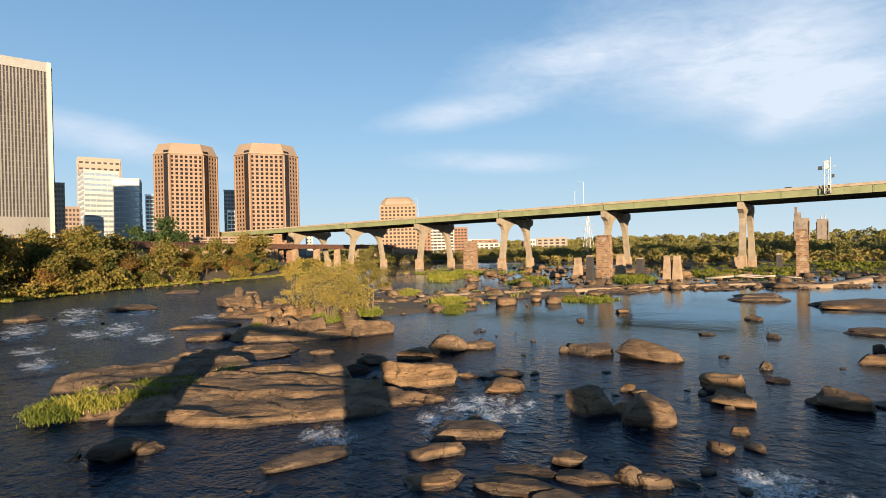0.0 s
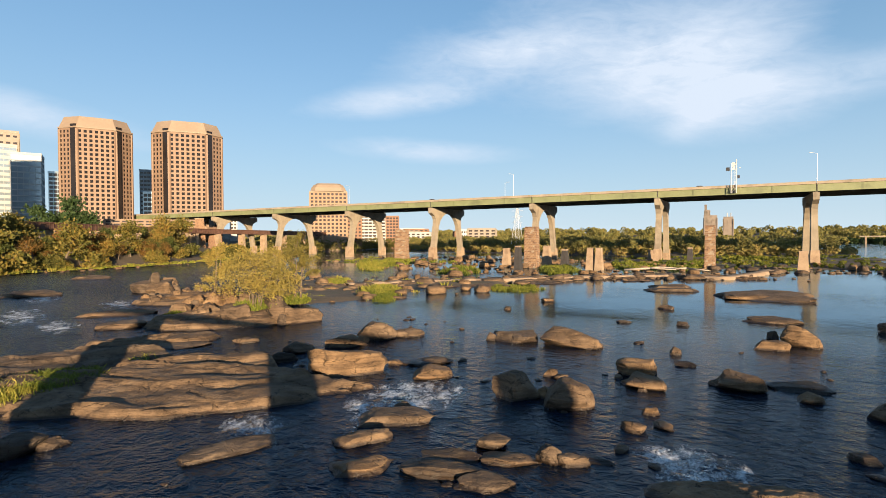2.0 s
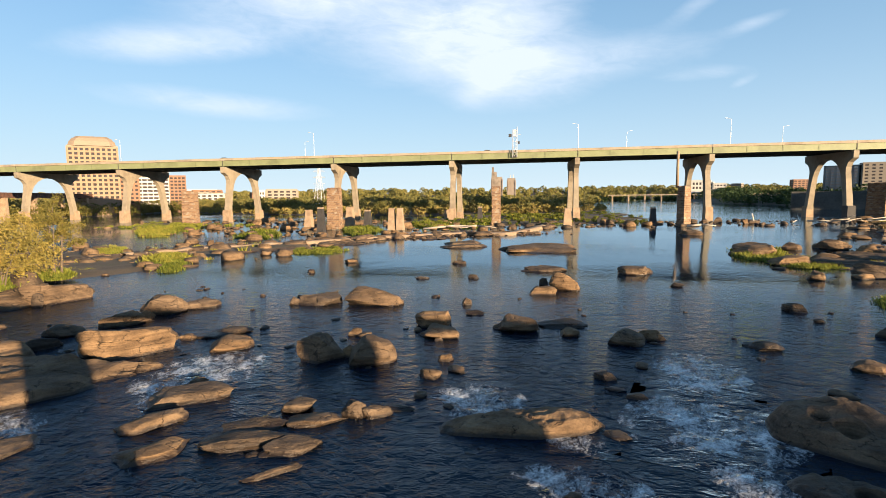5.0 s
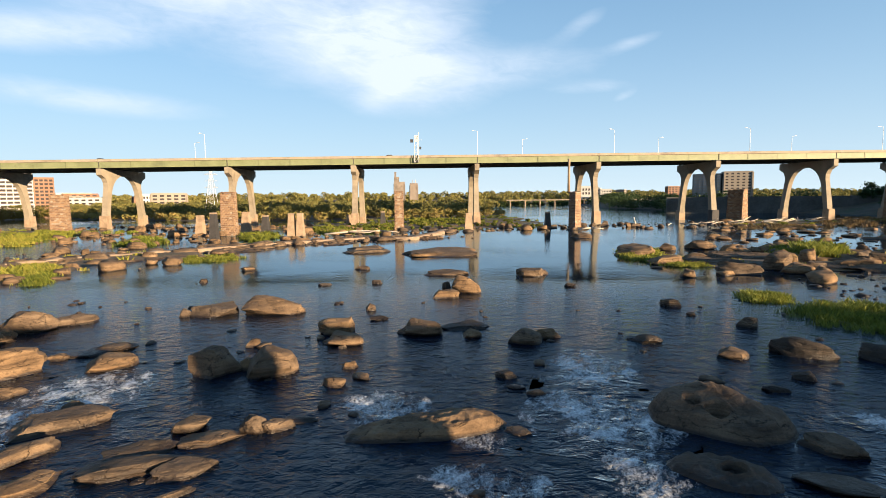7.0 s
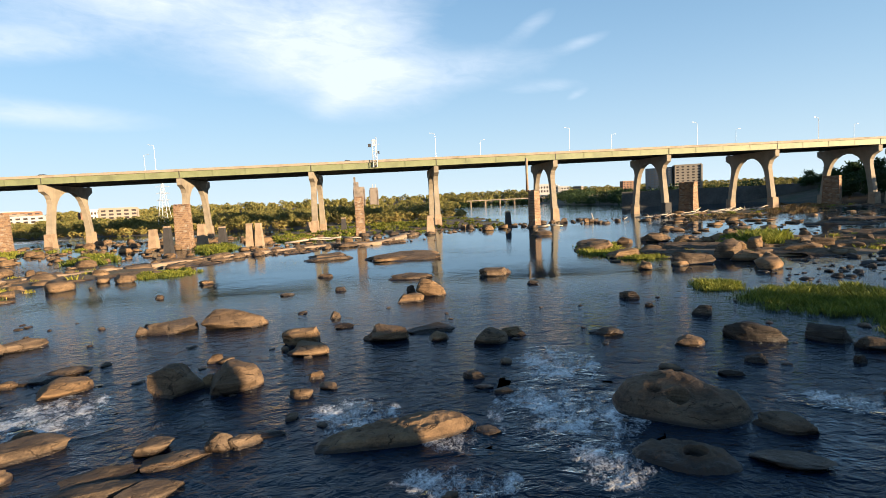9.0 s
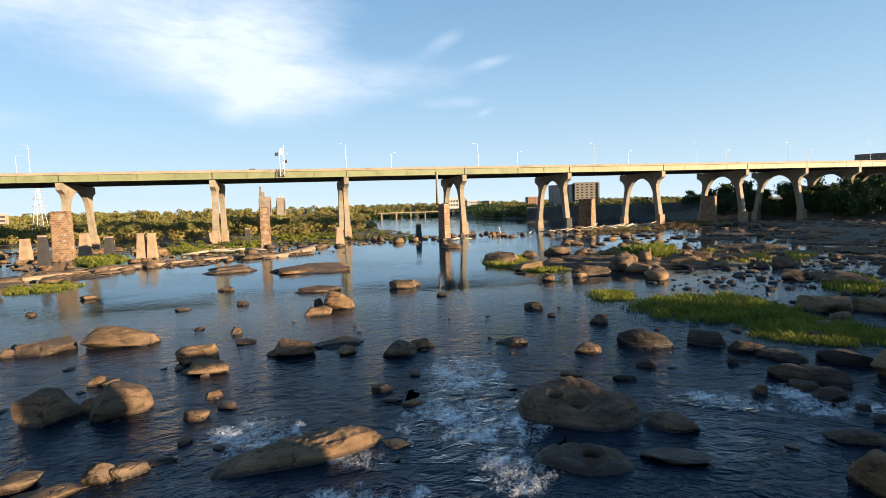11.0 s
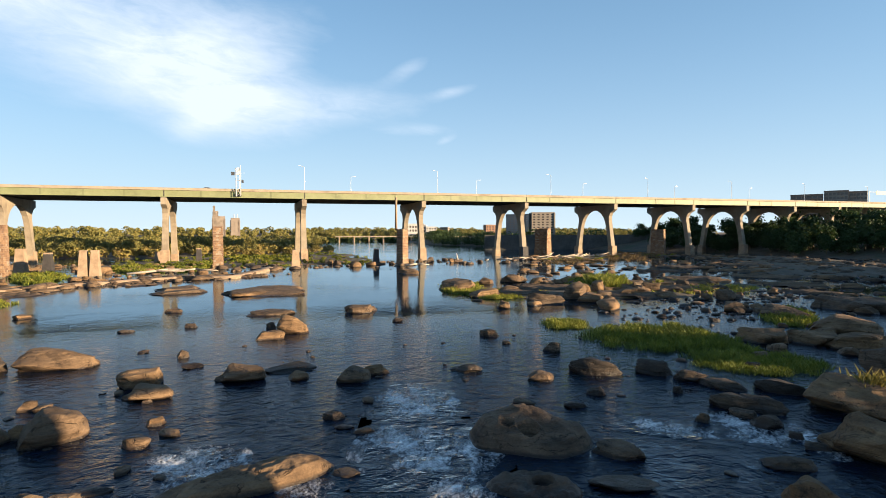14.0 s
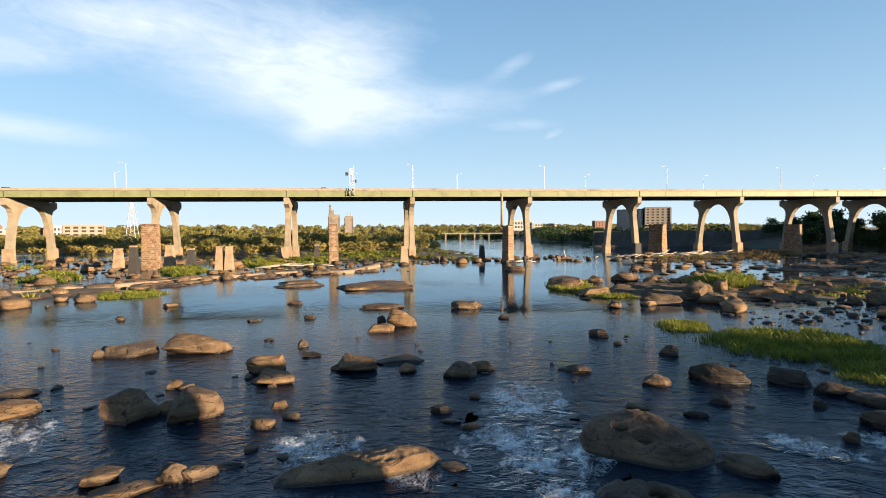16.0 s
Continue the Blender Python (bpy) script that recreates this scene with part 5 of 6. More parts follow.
rock_field(80, 8, 2.0, 6.0, within([(-190, 190), (-60, 190), (-60, 260), (-190, 280)]), "pale flat rock in the rapids by the road bridge", False)
rock_field(120, 9, 0.9, 5.4, within([(48, 98), (62, 84), (84, 80), (116, 88), (106, 120), (62, 124)]), "weathered brown boulder of the rocky islet", tall=1.5)
rock_field(74, 10, 1.8, 6.0, within([(-96, 54), (-129, 73), (-113, 74), (-85, 67), (-57, 59), (-57, 49), (-72, 48)]), "sunlit tan boulder piled on the willow islet", tall=2.2)
rock_field(330, 14, 1.2, 5.5, within([(-130, 150), (-60, 150), (-20, 180), (40, 216), (60, 250), (-20, 262), (-140, 262)]), "pale rounded rock strewn over the bright shallows", False, 1.1)
rock_field(240, 15, 0.7, 3.2, along([(-96, 84), (-84, 104), (-58, 134), (-38, 154), (-20, 166), (0, 176)], 3.2), "tan rubble heaped along the low weir", False, 1.2)
boulder(83.5, 232.5, 6.5, 4.0, 1.6, 10, 3)
boulder(80.0, 231, 3.0, 2.4, 1.9, 50, 5)
slab(54, 214, 9, 5, 0.9, 0, 2)
slab(45, 226, 6, 4, 0.7, 0, 4)
boulder(72, 238, 3.6, 2.8, 2.4, 20, 1)
boulder(66, 236, 4.2, 3, 1.4, 80, 7)


# ---- plants ----
def leaf_cards(centres, sizes, rng):
    """Small bent leaf clumps, each a pair of triangles of its own."""
    v, f = [], []
    for c, s in zip(centres, sizes):
        a = Vector((rng.gauss(0, 1), rng.gauss(0, 1), rng.gauss(0, 1))).normalized()
        b = a.orthogonal().normalized()
        b = Matrix.Rotation(rng.uniform(0, 6.28), 3, a) @ b
        d = a.cross(b)
        c = Vector(c)
        n = len(v)
        v += [c - b * s, c + d * s * 0.6 + a * s * 0.2, c + b * s, c - d * s * 0.6 + a * s * 0.2]
        f.append((n, n + 1, n + 2, n + 3))
    return v, f


def tree_meshes(seed, tall, wide, leaves, leaf, trunk_part=0.3, stems=1, lean=0.15, clump=0.115):
    """Trunk with limbs, and a crown of leaf clumps gathered round the limbs' ends."""
    rng = random.Random(seed)
    wood, ends = [], []
    for s in range(stems):
        foot = Vector((rng.gauss(0, 0.06 * wide * (stems > 1)), rng.gauss(0, 0.06 * wide * (stems > 1)), -0.5))
        top = foot + Vector((rng.gauss(0, lean) * wide, rng.gauss(0, lean) * wide, tall * rng.uniform(0.75, 0.92)))
        mid = foot.lerp(top, 0.45) + Vector((rng.gauss(0, 0.04) * tall, rng.gauss(0, 0.04) * tall, 0))
        r = tall * 0.018 / math.sqrt(stems) + 0.03
        wood += [beam(foot, mid, r * 1.3, 7, r * 0.85), beam(mid, top, r * 0.85, 6, r * 0.2)]
        for k in range(int(15 / math.sqrt(stems))):
            t = rng.uniform(trunk_part, 0.98)
            a = foot.lerp(mid, t / 0.45) if t < 0.45 else mid.lerp(top, (t - 0.45) / 0.55)
            reach = wide * 0.5 * math.sin(math.pi * min(1, 0.25 + 0.7 * t)) ** 0.7 * rng.uniform(0.55, 1.05)
            phi = rng.uniform(0, 6.283)
            b = a + Vector((math.cos(phi) * reach, math.sin(phi) * reach, tall * rng.uniform(-0.02, 0.14)))
            wood.append(beam(a, b, r * 0.4, 5, r * 0.1))
            ends += [(b, 1.0), (a.lerp(b, 0.6), 0.85)]
        ends.append((top, 0.8))
    centres, sizes = [], []
    for k in range(leaves):
        e, m = rng.choice(ends)
        spread = wide * clump * m
        p = e + Vector((rng.gauss(0, spread), rng.gauss(0, spread), rng.gauss(0, spread * 0.75)))
        if p.z < tall * 0.06:
            p.z = tall * rng.uniform(0.06, 0.2)
        centres.append(p)
        sizes.append(leaf * rng.uniform(0.6, 1.35))
    return joined(*wood), leaf_cards(centres, sizes, rng)


def tree(name, label, seed, tall, wide, leaves, leaf, leaf_mat, **more):
    ob = tagged(group_at(name), label, "tree" if "tree" in name else "shrub")
    wood, crown = tree_meshes(seed, tall, wide, leaves, leaf, **more)
    made("trunk", *wood, M_BARK, ob)
    made("crown", *crown, leaf_mat, ob)
    return ob


def oval(x, y, wide, deep, turn):
    """Places within an oval, thinner towards its rim."""
    c, s = math.cos(radians(turn)), math.sin(radians(turn))

    def place(rng):
        r, phi = rng.random() ** 0.6 * rng.uniform(0.8, 1.1), rng.uniform(0, 6.283)
        u, v = r * math.cos(phi) * wide / 2, r * math.sin(phi) * deep / 2
        return x + u * c - v * s, y + u * s + v * c
    return place


def planted(kinds, places):
    """Sets the given kinds of tree out over places of x, y, size; the first of each kind is moved, the rest are copies."""
    used = set()
    for x, y, size, which, turn in places:
        ob = kinds[which % len(kinds)]
        z = max(float(ground_height(np.array([x]), np.array([y]))[0]), -0.1)
        m = pose(x, y, z - 0.1, 0, 0, turn) @ Matrix.Scale(size, 4)
        if which % len(kinds) in used:
            copy_thing(ob, m)
        else:
            ob.matrix_world = m
            used.add(which % len(kinds))


def grass_patch(name, label, place, count, tall, seed, base=0.0, mat=None):
    """A patch of upright blades."""
    rng = random.Random(seed)
    v, f = [], []
    clump_left = 0
    for k in range(count):
        if clump_left == 0:
            hx, hy = place(rng)
            clump_left, lift = rng.randint(12, 60), rng.uniform(0.35, 1.0) + 0.75 * rng.random() ** 3
        clump_left -= 1
        x, y = hx + rng.gauss(0, 0.25 + 0.3 * tall), hy + rng.gauss(0, 0.25 + 0.3 * tall)
        h = tall * rng.uniform(0.45, 1.1) * lift
        phi = rng.uniform(0, 6.283)
        bend = h * rng.uniform(0.25, 0.9)
        reach = math.hypot(hx, hy)
        w = 0.014 + h * 0.014 + 0.00035 * reach + 0.0007 * max(0.0, reach - 90)
        n = len(v)
        cx, sx = math.cos(phi), math.sin(phi)
        z = base - 0.1 + 0.25 * tall * noise.noise(Vector((x * 0.25, y * 0.25, seed)))
        v += [(x - sx * w, y + cx * w, z), (x + sx * w, y - cx * w, z), (x + cx * bend * 0.4 + sx * w * 0.7, y + sx * bend * 0.4 - cx * w * 0.7, z + h * 0.6), (x + cx * bend, y + sx * bend, z + h)]
        f += [(n, n + 1, n + 2), (n, n + 2, n + 3)]
    tagged(made(name, v, f, mat or M_GRASS), label, "grass", kind="stuff")


rng = random.Random(21)
bank_kinds = [tree("bank_tree", "leafy green and yellowing riverside tree on the bank", 100 + k, 12.0, 8.5, 1750, 0.36, M_LEAF_RUST if k in (2, 4) else M_LEAF_GREEN if k in (0, 3) else M_LEAF) for k in range(6)]
places = []
for k in range(185):
    t = rng.uniform(0, 1)
    line = [(-190, 15), (-216, 62), (-227, 100), (-234, 146), (-256, 186)]
    q = t * (len(line) - 1.001)
    (ax, ay), (bx, by) = line[int(q)], line[int(q) + 1]
    x, y = ax + (bx - ax) * (q % 1), ay + (by - ay) * (q % 1)
    back = 1 + 26 * rng.random() ** 1.3
    places.append((x - back, y + rng.gauss(0, 4), (0.55 + 0.62 * rng.random() ** 1.5) * (1.32 if t < 0.4 else 1.05), rng.randrange(6), rng.uniform(0, 360)))
for k in range(22):
    places.append((rng.uniform(-292, -250), rng.uniform(160, 196), rng.uniform(0.75, 1.1), rng.randrange(6), rng.uniform(0, 360)))
planted(bank_kinds, [p for p in places if p[0] < -1.57 * p[1]])
shrub_kinds = [tree("bank_shrub", "bushy green and rust-coloured shrub at the water's edge", 120 + k, 4.0, 5.0, 650, 0.38, M_LEAF, stems=4, trunk_part=0.1) for k in range(4)]
places = []
for k in range(80):
    x, y = along([(-184, 10), (-186, 34), (-211, 65), (-219, 99), (-226, 144), (-262, 205), (-300, 240)], 1.2)(rng)
    places.append((x - rng.uniform(1.5, 9), y, rng.uniform(0.7, 1.5), rng.randrange(4), rng.uniform(0, 360)))
planted(shrub_kinds, places)
grass_patch("bank_grass", "yellow-green grass strip along the city bank", along([(-186, 34), (-211, 65), (-219, 99), (-226, 144), (-250, 188)], 2.0), 9000, 0.9, 90, 0.5)
dark_kinds = [tree("tall_tree", "tall dark green tree behind the bank", 140 + k, 17.0, 14.0, 1250, 0.78, M_LEAF_DARK) for k in range(3)]
places = []
for az, far, size in ((-75.5, 330, 0.9), (-68, 350, 1.1), (-66, 355, 1.35), (-64.7, 350, 1.15), (-72, 330, 0.8), (-70, 340, 0.8), (-62, 370, 0.7)):
    places.append((math.sin(radians(az)) * far, math.cos(radians(az)) * far, size, rng.randrange(3), rng.uniform(0, 360)))
right_places = []
for k in range(100):
    x, y = along([(262, 110), (296, 175), (318, 235), (325, 300), (300, 400)], 6)(rng)
    right_places.append((x + 45 * rng.random() ** 1.5, y, rng.uniform(0.7, 1.15), rng.randrange(3), rng.uniform(0, 360)))
for k in range(46):
    x, y = along([(284, 205), (297, 262), (298, 310), (284, 360)], 5)(rng)
    right_places.append((x + rng.uniform(0, 14), y, rng.uniform(0.55, 0.95), rng.randrange(3), rng.uniform(0, 360)))
# unseen trees added on the near bank, sized to shade the right-hand rocks
for k in range(92):
    p, q = rng.uniform(22, 240), rng.uniform(98, 116)
    x, y = 0.643 * p + 0.766 * q, 0.766 * p - 0.643 * q
    foot = float(ground_height(np.array([x]), np.array([y]))[0])
    top = rng.uniform(16.0, 18.2) if p < 46 else rng.uniform(15.0, 18.0) if p < 76 else rng.uniform(13.5, 16.5)
    right_places.append((x, y, max(0.4, (top - foot) / 16.5), rng.randrange(3), rng.uniform(0, 360)))
planted(dark_kinds, places + right_places)


def woods(name, label, count, seed, place, tall, leaf, per, mat):
    """A far wood: many crowns of leaf clumps, too far to count."""
    rng = random.Random(seed)
    centres, sizes = [], []
    for k in range(count):
        x, y = place(rng)
        z = max(float(ground_height(np.array([x]), np.array([y]))[0]), 0.0)
        h = tall * rng.uniform(0.6, 1.15)
        r = h * rng.uniform(0.45, 0.8)
        for j in range(per):
            phi, u = rng.uniform(0, 6.283), rng.uniform(-0.95, 1)
            q = math.sqrt(1 - u * u) * rng.uniform(0.75, 1.05)
            centres.append((x + math.cos(phi) * q * r, y + math.sin(phi) * q * r, z + h * 0.52 + u * h * 0.47))
            sizes.append(leaf * rng.uniform(0.6, 1.4))
    tagged(made(name, *leaf_cards(centres, sizes, rng), mat), label, "woods", kind="stuff")


woods("island_woods", "yellowing green willow thicket on the low island", 380, 5, within([(-345, 480), (-250, 392), (-150, 357), (-60, 337), (5, 350), (40, 400), (48, 470), (-60, 520), (-250, 620), (-450, 650)]), 9.5, 0.6, 380, M_LEAF_FAR)
woods("distant_woods", "far hazy autumn woods on the horizon", 1000, 6, lambda r: (r.uniform(-1500, 1500), r.uniform(1450, 1900)), 17.0, 3.0, 80, M_LEAF_FAR)
woods("right_woods", "shaded green woods on the far bank", 160, 7, along([(275, 420), (240, 540), (230, 720), (300, 1000)], 14), 11.0, 1.0, 100, M_LEAF_DARK)
woods("left_woods", "far green woods on the city bank", 170, 8, along([(-380, 330), (-480, 430), (-560, 640), (-650, 900)], 16), 12.0, 1.0, 100, M_LEAF_FAR)

woods("riverside_woods", "autumn thicket below the road bridge", 90, 9, along([(-345, 300), (-318, 360), (-330, 430), (-380, 520)], 9), 10.0, 0.6, 150, M_LEAF)

woods("island_brush", "low green and yellow brush over the island's shore", 520, 14, within([(-345, 470), (-250, 380), (-150, 345), (-60, 325), (10, 338), (46, 400), (50, 440), (-60, 380), (-200, 420), (-330, 500)]), 4.6, 0.7, 60, M_LEAF_FAR)
woods("islet_brush", "bright green low brush on the wet islet", 110, 15, within([(-58, 218), (-20, 210), (0, 226), (45, 236), (52, 300), (38, 380), (-40, 322), (-70, 262)]), 1.3, 0.35, 60, M_LEAF_ISLET)
woods("downstream_brush", "dark low brush along the shore far downstream", 130, 12, along([(85, 960), (200, 985), (330, 970), (440, 960)], 8), 7.5, 1.3, 90, M_LEAF_DARK)

# the many-stemmed trees on the rock island
for x, y, seed, tall, wide, leaves, stems, mat, words in (
        (-69.8, 58.3, 77, 10.5, 13.0, 8500, 9, M_LEAF_WILLOW, "airy golden-green many-stemmed willow on the rocks"),
        (-73.6, 69.8, 78, 13.0, 7.0, 6000, 3, M_LEAF_GOLD, "slender golden yellow willow at the rock island's end"),
        (-82.6, 59.6, 79, 11.5, 6.5, 4500, 2, M_LEAF_WILLOW, "slim pale-stemmed young willow among the boulders"),
        (-73.6, 66.1, 80, 11.0, 8.0, 5000, 3, M_LEAF_WILLOW, "bushy green willow growing between the rocks")):
    willow = tree("willow_tree", words, seed, tall, wide, leaves, 0.15, mat, stems=stems, trunk_part=0.34, lean=0.14, clump=0.06)
    willow.matrix_world = pose(x, y, 0.4)



for k, count in ((0, 9000), (1, 900), (2, 4500), (3, 3000), (4, 4500)):
    grass_patch("reed_grass", "green and yellow grass covering a low islet", within(ISLETS[k]), count, 0.9, 60 + k, 0.2)
grass_patch("grass_tuft", "short bright green grass growing on the ledge", oval(-50.3, 14.4, 4.2, 8.0, 74), 4064, 0.5, 1, 0.5)
grass_patch("grass_tuft", "short bright green grass growing on the ledge", oval(-49.8, 17.3, 5.2, 6.6, 71), 4099, 0.5, 2, 0.8)
grass_patch("grass_tuft", "short bright green grass growing on the ledge", oval(-49.4, 20.9, 6.5, 6.3, 67), 4887, 0.5, 3, 0.9)
grass_patch("reed_grass", "tall bright green river grass on a wet islet", oval(45.5, 53.1, 17.7, 17.3, -25), 15000, 0.7, 4, 0.1)
grass_patch("reed_grass", "tall bright green river grass on a wet islet", oval(45.6, 40.0, 11.6, 10.7, -24), 15000, 0.5, 5, 0.1)
grass_patch("reed_grass", "tall bright green river grass on a wet islet", oval(39.5, 65.1, 5.0, 6.8, -26), 12680, 0.6, 6, 0.0)
grass_patch("reed_grass", "tall bright green river grass on a wet islet", oval(75.1, 60.1, 5.7, 17.8, -51), 15000, 0.8, 7, 0.1)
grass_patch("reed_grass", "tall bright green river grass on a wet islet", oval(109.5, 65.2, 7.7, 15.7, -59), 15000, 0.8, 8, 0.1)
grass_patch("reed_grass", "tall bright green river grass on a wet islet", oval(43.6, 118.7, 8.5, 25.5, -20), 15000, 0.8, 9, 0.1)
grass_patch("reed_grass", "tall bright green river grass on a wet islet", oval(45.8, 102.5, 11.6, 16.9, -24), 15000, 0.5, 10, 0.2)
grass_patch("low_bush", "low leafy green brush among the rocks", oval(77.9, 111.1, 7.7, 22.1, -35), 6000, 1.6, 11, 1.0)
grass_patch("reed_grass", "tall bright green river grass on a wet islet", oval(73.4, 113.2, 5.7, 16.6, -33), 4712, 1.0, 12, 0.8)
grass_patch("reed_grass", "tall bright green river grass on a wet islet", oval(-73.8, 95.5, 8.0, 21.6, 38), 6000, 1.0, 13, 0.1)
grass_patch("reed_grass", "tall bright green river grass on a wet islet", oval(-91.2, 162.1, 11.8, 35.7, 29), 6000, 1.3, 14, 0.1)
grass_patch("reed_grass", "tall bright green river grass on a wet islet", oval(-138.5, 173.7, 12.0, 55.1, 39), 6000, 1.2, 15, 0.1)
grass_patch("reed_grass", "tall bright green river grass on a wet islet", oval(-148.6, 202.4, 13.7, 51.4, 36), 6000, 1.2, 16, 0.1)
grass_patch("reed_grass", "tall bright green river grass on a wet islet", oval(-63.0, 183.1, 13.5, 41.9, 19), 6000, 1.2, 17, 0.1)
grass_patch("reed_grass", "tall bright green river grass on a wet islet", oval(-43.5, 224.1, 19.5, 51.7, 11), 6000, 1.3, 18, 0.1)
grass_patch("reed_grass", "tall bright green river grass on a wet islet", oval(-28.3, 236.2, 15.2, 65.7, 7), 6000, 1.3, 19, 0.1)
grass_patch("reed_grass", "tall bright green river grass on a wet islet", oval(-5.0, 295.9, 32.4, 108.0, 1), 6000, 1.2, 20, 0.1)
grass_patch("reed_grass", "tall bright green river grass on a wet islet", oval(-20.6, 365.2, 132.5, 131.7, 3), 6000, 1.4, 21, 0.1)
grass_patch("reed_grass", "tall bright green river grass on a wet islet", oval(-50.9, 115.8, 12.7, 16.3, 24), 6000, 0.5, 22, 0.1)
grass_patch("reed_grass", "tall bright green river grass on a wet islet", oval(-99.2, 108.7, 6.5, 23.7, 42), 6000, 0.9, 23, 0.1)
grass_patch("reed_grass", "tall bright green river grass on a wet islet", oval(-71.3, 92.0, 6.7, 31.5, 38), 6000, 0.8, 24, 0.1)
grass_patch("grass_tuft", "short bright green grass growing on the ledge", oval(-73.1, 47.2, 4.6, 7.8, 57), 4331, 0.3, 25, 1.0)
grass_patch("low_bush", "low leafy green brush among the rocks", oval(-73.2, 59.9, 4.1, 12.6, 51), 6000, 0.8, 26, 0.9)
grass_patch("low_bush", "low leafy green brush among the rocks", oval(-73.4, 69.4, 4.4, 10.8, 47), 5712, 0.7, 27, 0.8)
grass_patch("grass_tuft", "short bright green grass growing on the ledge", oval(-53.4, 30.3, 2.2, 6.0, 61), 1586, 0.4, 28, 0.5)
grass_patch("low_bush", "small golden leafy bush growing on a boulder", oval(41.4, 26.6, 1.6, 1.2, -57), 500, 0.9, 33, 1.7, M_LEAF_GOLD)
grass_patch("dry_grass", "dry tan grass on a gravel bar", oval(195.6, 257.2, 29.7, 118.0, -37), 6000, 1.4, 29, 0.3, M_DRY)
grass_patch("dry_grass", "dry tan grass on a gravel bar", oval(134.7, 219.4, 31.6, 57.5, -32), 6000, 0.7, 30, 0.2, M_DRY)


# ---- buildings ----
def turned_to_eye(az, far):
    """Place at an azimuth and distance, and the turn that faces it to the river viewpoint."""
    return math.sin(radians(az)) * far, math.cos(radians(az)) * far, -az


def building(name, label, az, far, wide, deep, base, top, floors, bays, wall, glass, skew=0.0, band=0.45, post=0.4, roof_mat=None, category="building", side_bays=None):
    """A block with real floors: glass core, a spandrel band for each floor, and posts between the windows."""
    x, y, turn = turned_to_eye(az, far)
    ob = tagged(group_at(name, x, y, 0, turn + skew), label, category)
    w, d = wide / 2, deep / 2
    made("glazing", *boxes((-w, w, -d, d, base - 12, top - 0.3)), glass, ob)
    step = (top - base) / floors
    for k in range(floors + 1):
        z = base + k * step
        made("spandrel", *boxes((-w - 0.35, w + 0.35, -d - 0.35, d + 0.35, z - step * band / 2 if k else base - 12, z + step * band / 2)), wall, ob)
    posts = []
    for k in range(bays + 1):
        px = -w + wide * k / bays
        t = wide / bays * post / 2
        posts += [(px - t, px + t, -d - 0.3, -d + 0.3, base, top), (px - t, px + t, d - 0.3, d + 0.3, base, top)]
    n = side_bays or max(2, round(bays * deep / wide))
    for k in range(n + 1):
        py = -d + deep * k / n
        t = deep / n * post / 2
        posts += [(-w - 0.3, -w + 0.3, py - t, py + t, base, top), (w - 0.3, w + 0.3, py - t, py + t, base, top)]
    for p in posts:
        made("wall_post", *boxes(p), wall, ob)
    made("roof", *boxes((-w - 0.5, w + 0.5, -d - 0.5, d + 0.5, top, top + step * 0.35)), roof_mat or wall, ob)
    return ob


def round_tower(az, far, size, base, eaves, top, floors):
    """An eight-sided office tower with dark glass strips and a sloping crown."""
    x, y, turn = turned_to_eye(az, far)
    ob = tagged(group_at("office_tower", x, y, 0, turn), "pink granite eight-sided office tower with dark glass strips", "office tower", "twin towers")
    a, b = size * 0.26, size * 0.5
    ring = [(-a, -b), (a, -b), (b, -a), (b, a), (a, b), (-a, b), (-b, a), (-b, -a)]
    scaled = lambda k: [(px * k, py * k) for px, py in ring]
    made("glazing", *prism(scaled(0.985), base - 12, eaves), M_TOWERGLASS, ob)
    step = (eaves - base) / floors
    for k in range(floors + 1):
        z = base + k * step
        made("spandrel", *prism(ring, z - step * (0.19 if k else 3), z + step * 0.19), M_TOWER, ob)
    for i in range(8):
        p, q = Vector(ring[i]).to_3d(), Vector(ring[(i + 1) % 8]).to_3d()
        n = 7 if i % 2 == 0 else 5
        out = Vector(((q - p).y, -(q - p).x, 0)).normalized()
        for k in range(n + 1):
            c = p.lerp(q, k / n)
            half = (q - p).normalized() * ((q - p).length / n * (0.22 if 0 < k < n else 0.3))
            v = [c - half - out * 0.6, c + half - out * 0.6, c + half + out * 0.02, c - half + out * 0.02]
            made("wall_post", [(s.x, s.y, base) for s in v] + [(s.x, s.y, eaves) for s in v], CUBE_F, M_TOWER, ob)
        if i % 2 == 1:
            k0 = 0.06 if i in (1,) else 0.66
            for lo in ((k0,) if i in (1, 7) else (0.36,)):
                u, w = p.lerp(q, lo), p.lerp(q, lo + 0.28)
                v = [u - out, w - out, w + out * 0.5, u + out * 0.5]
                made("glass_strip", [(s.x, s.y, base) for s in v] + [(s.x, s.y, eaves + 3.5) for s in v], CUBE_F, M_TOWERGLASS, ob)
    made("cornice", *prism(scaled(1.03), eaves + step * 0.2, eaves + step * 0.5), M_CROWN, ob)
    made("crown", *prism(ring, eaves + step * 0.5, top, 0.86), M_CROWN, ob)
    return ob


round_tower(-63.8, 492, 46, 22, 91, 100.5, 21)
round_tower(-56.4, 485, 50, 20, 92, 102.0, 21)
federal = building("federal_tower", "tall grey office tower with close vertical fins and white corners", -79.0, 405, 62, 36, 36, 121, 24, 40, M_ALU, M_GLASS, skew=2, band=0.03, post=0.45, roof_mat=M_TOPBAND, category="office tower")
made("corner_column", *boxes((29.4, 31.6, -19.5, -16.5, 24, 126.5)), M_WHITE, federal, "white corner column")
made("corner_column", *boxes((30.6, 32.6, -14.5, 18.5, 24, 125)), M_GLASS, federal, "dark end bay")
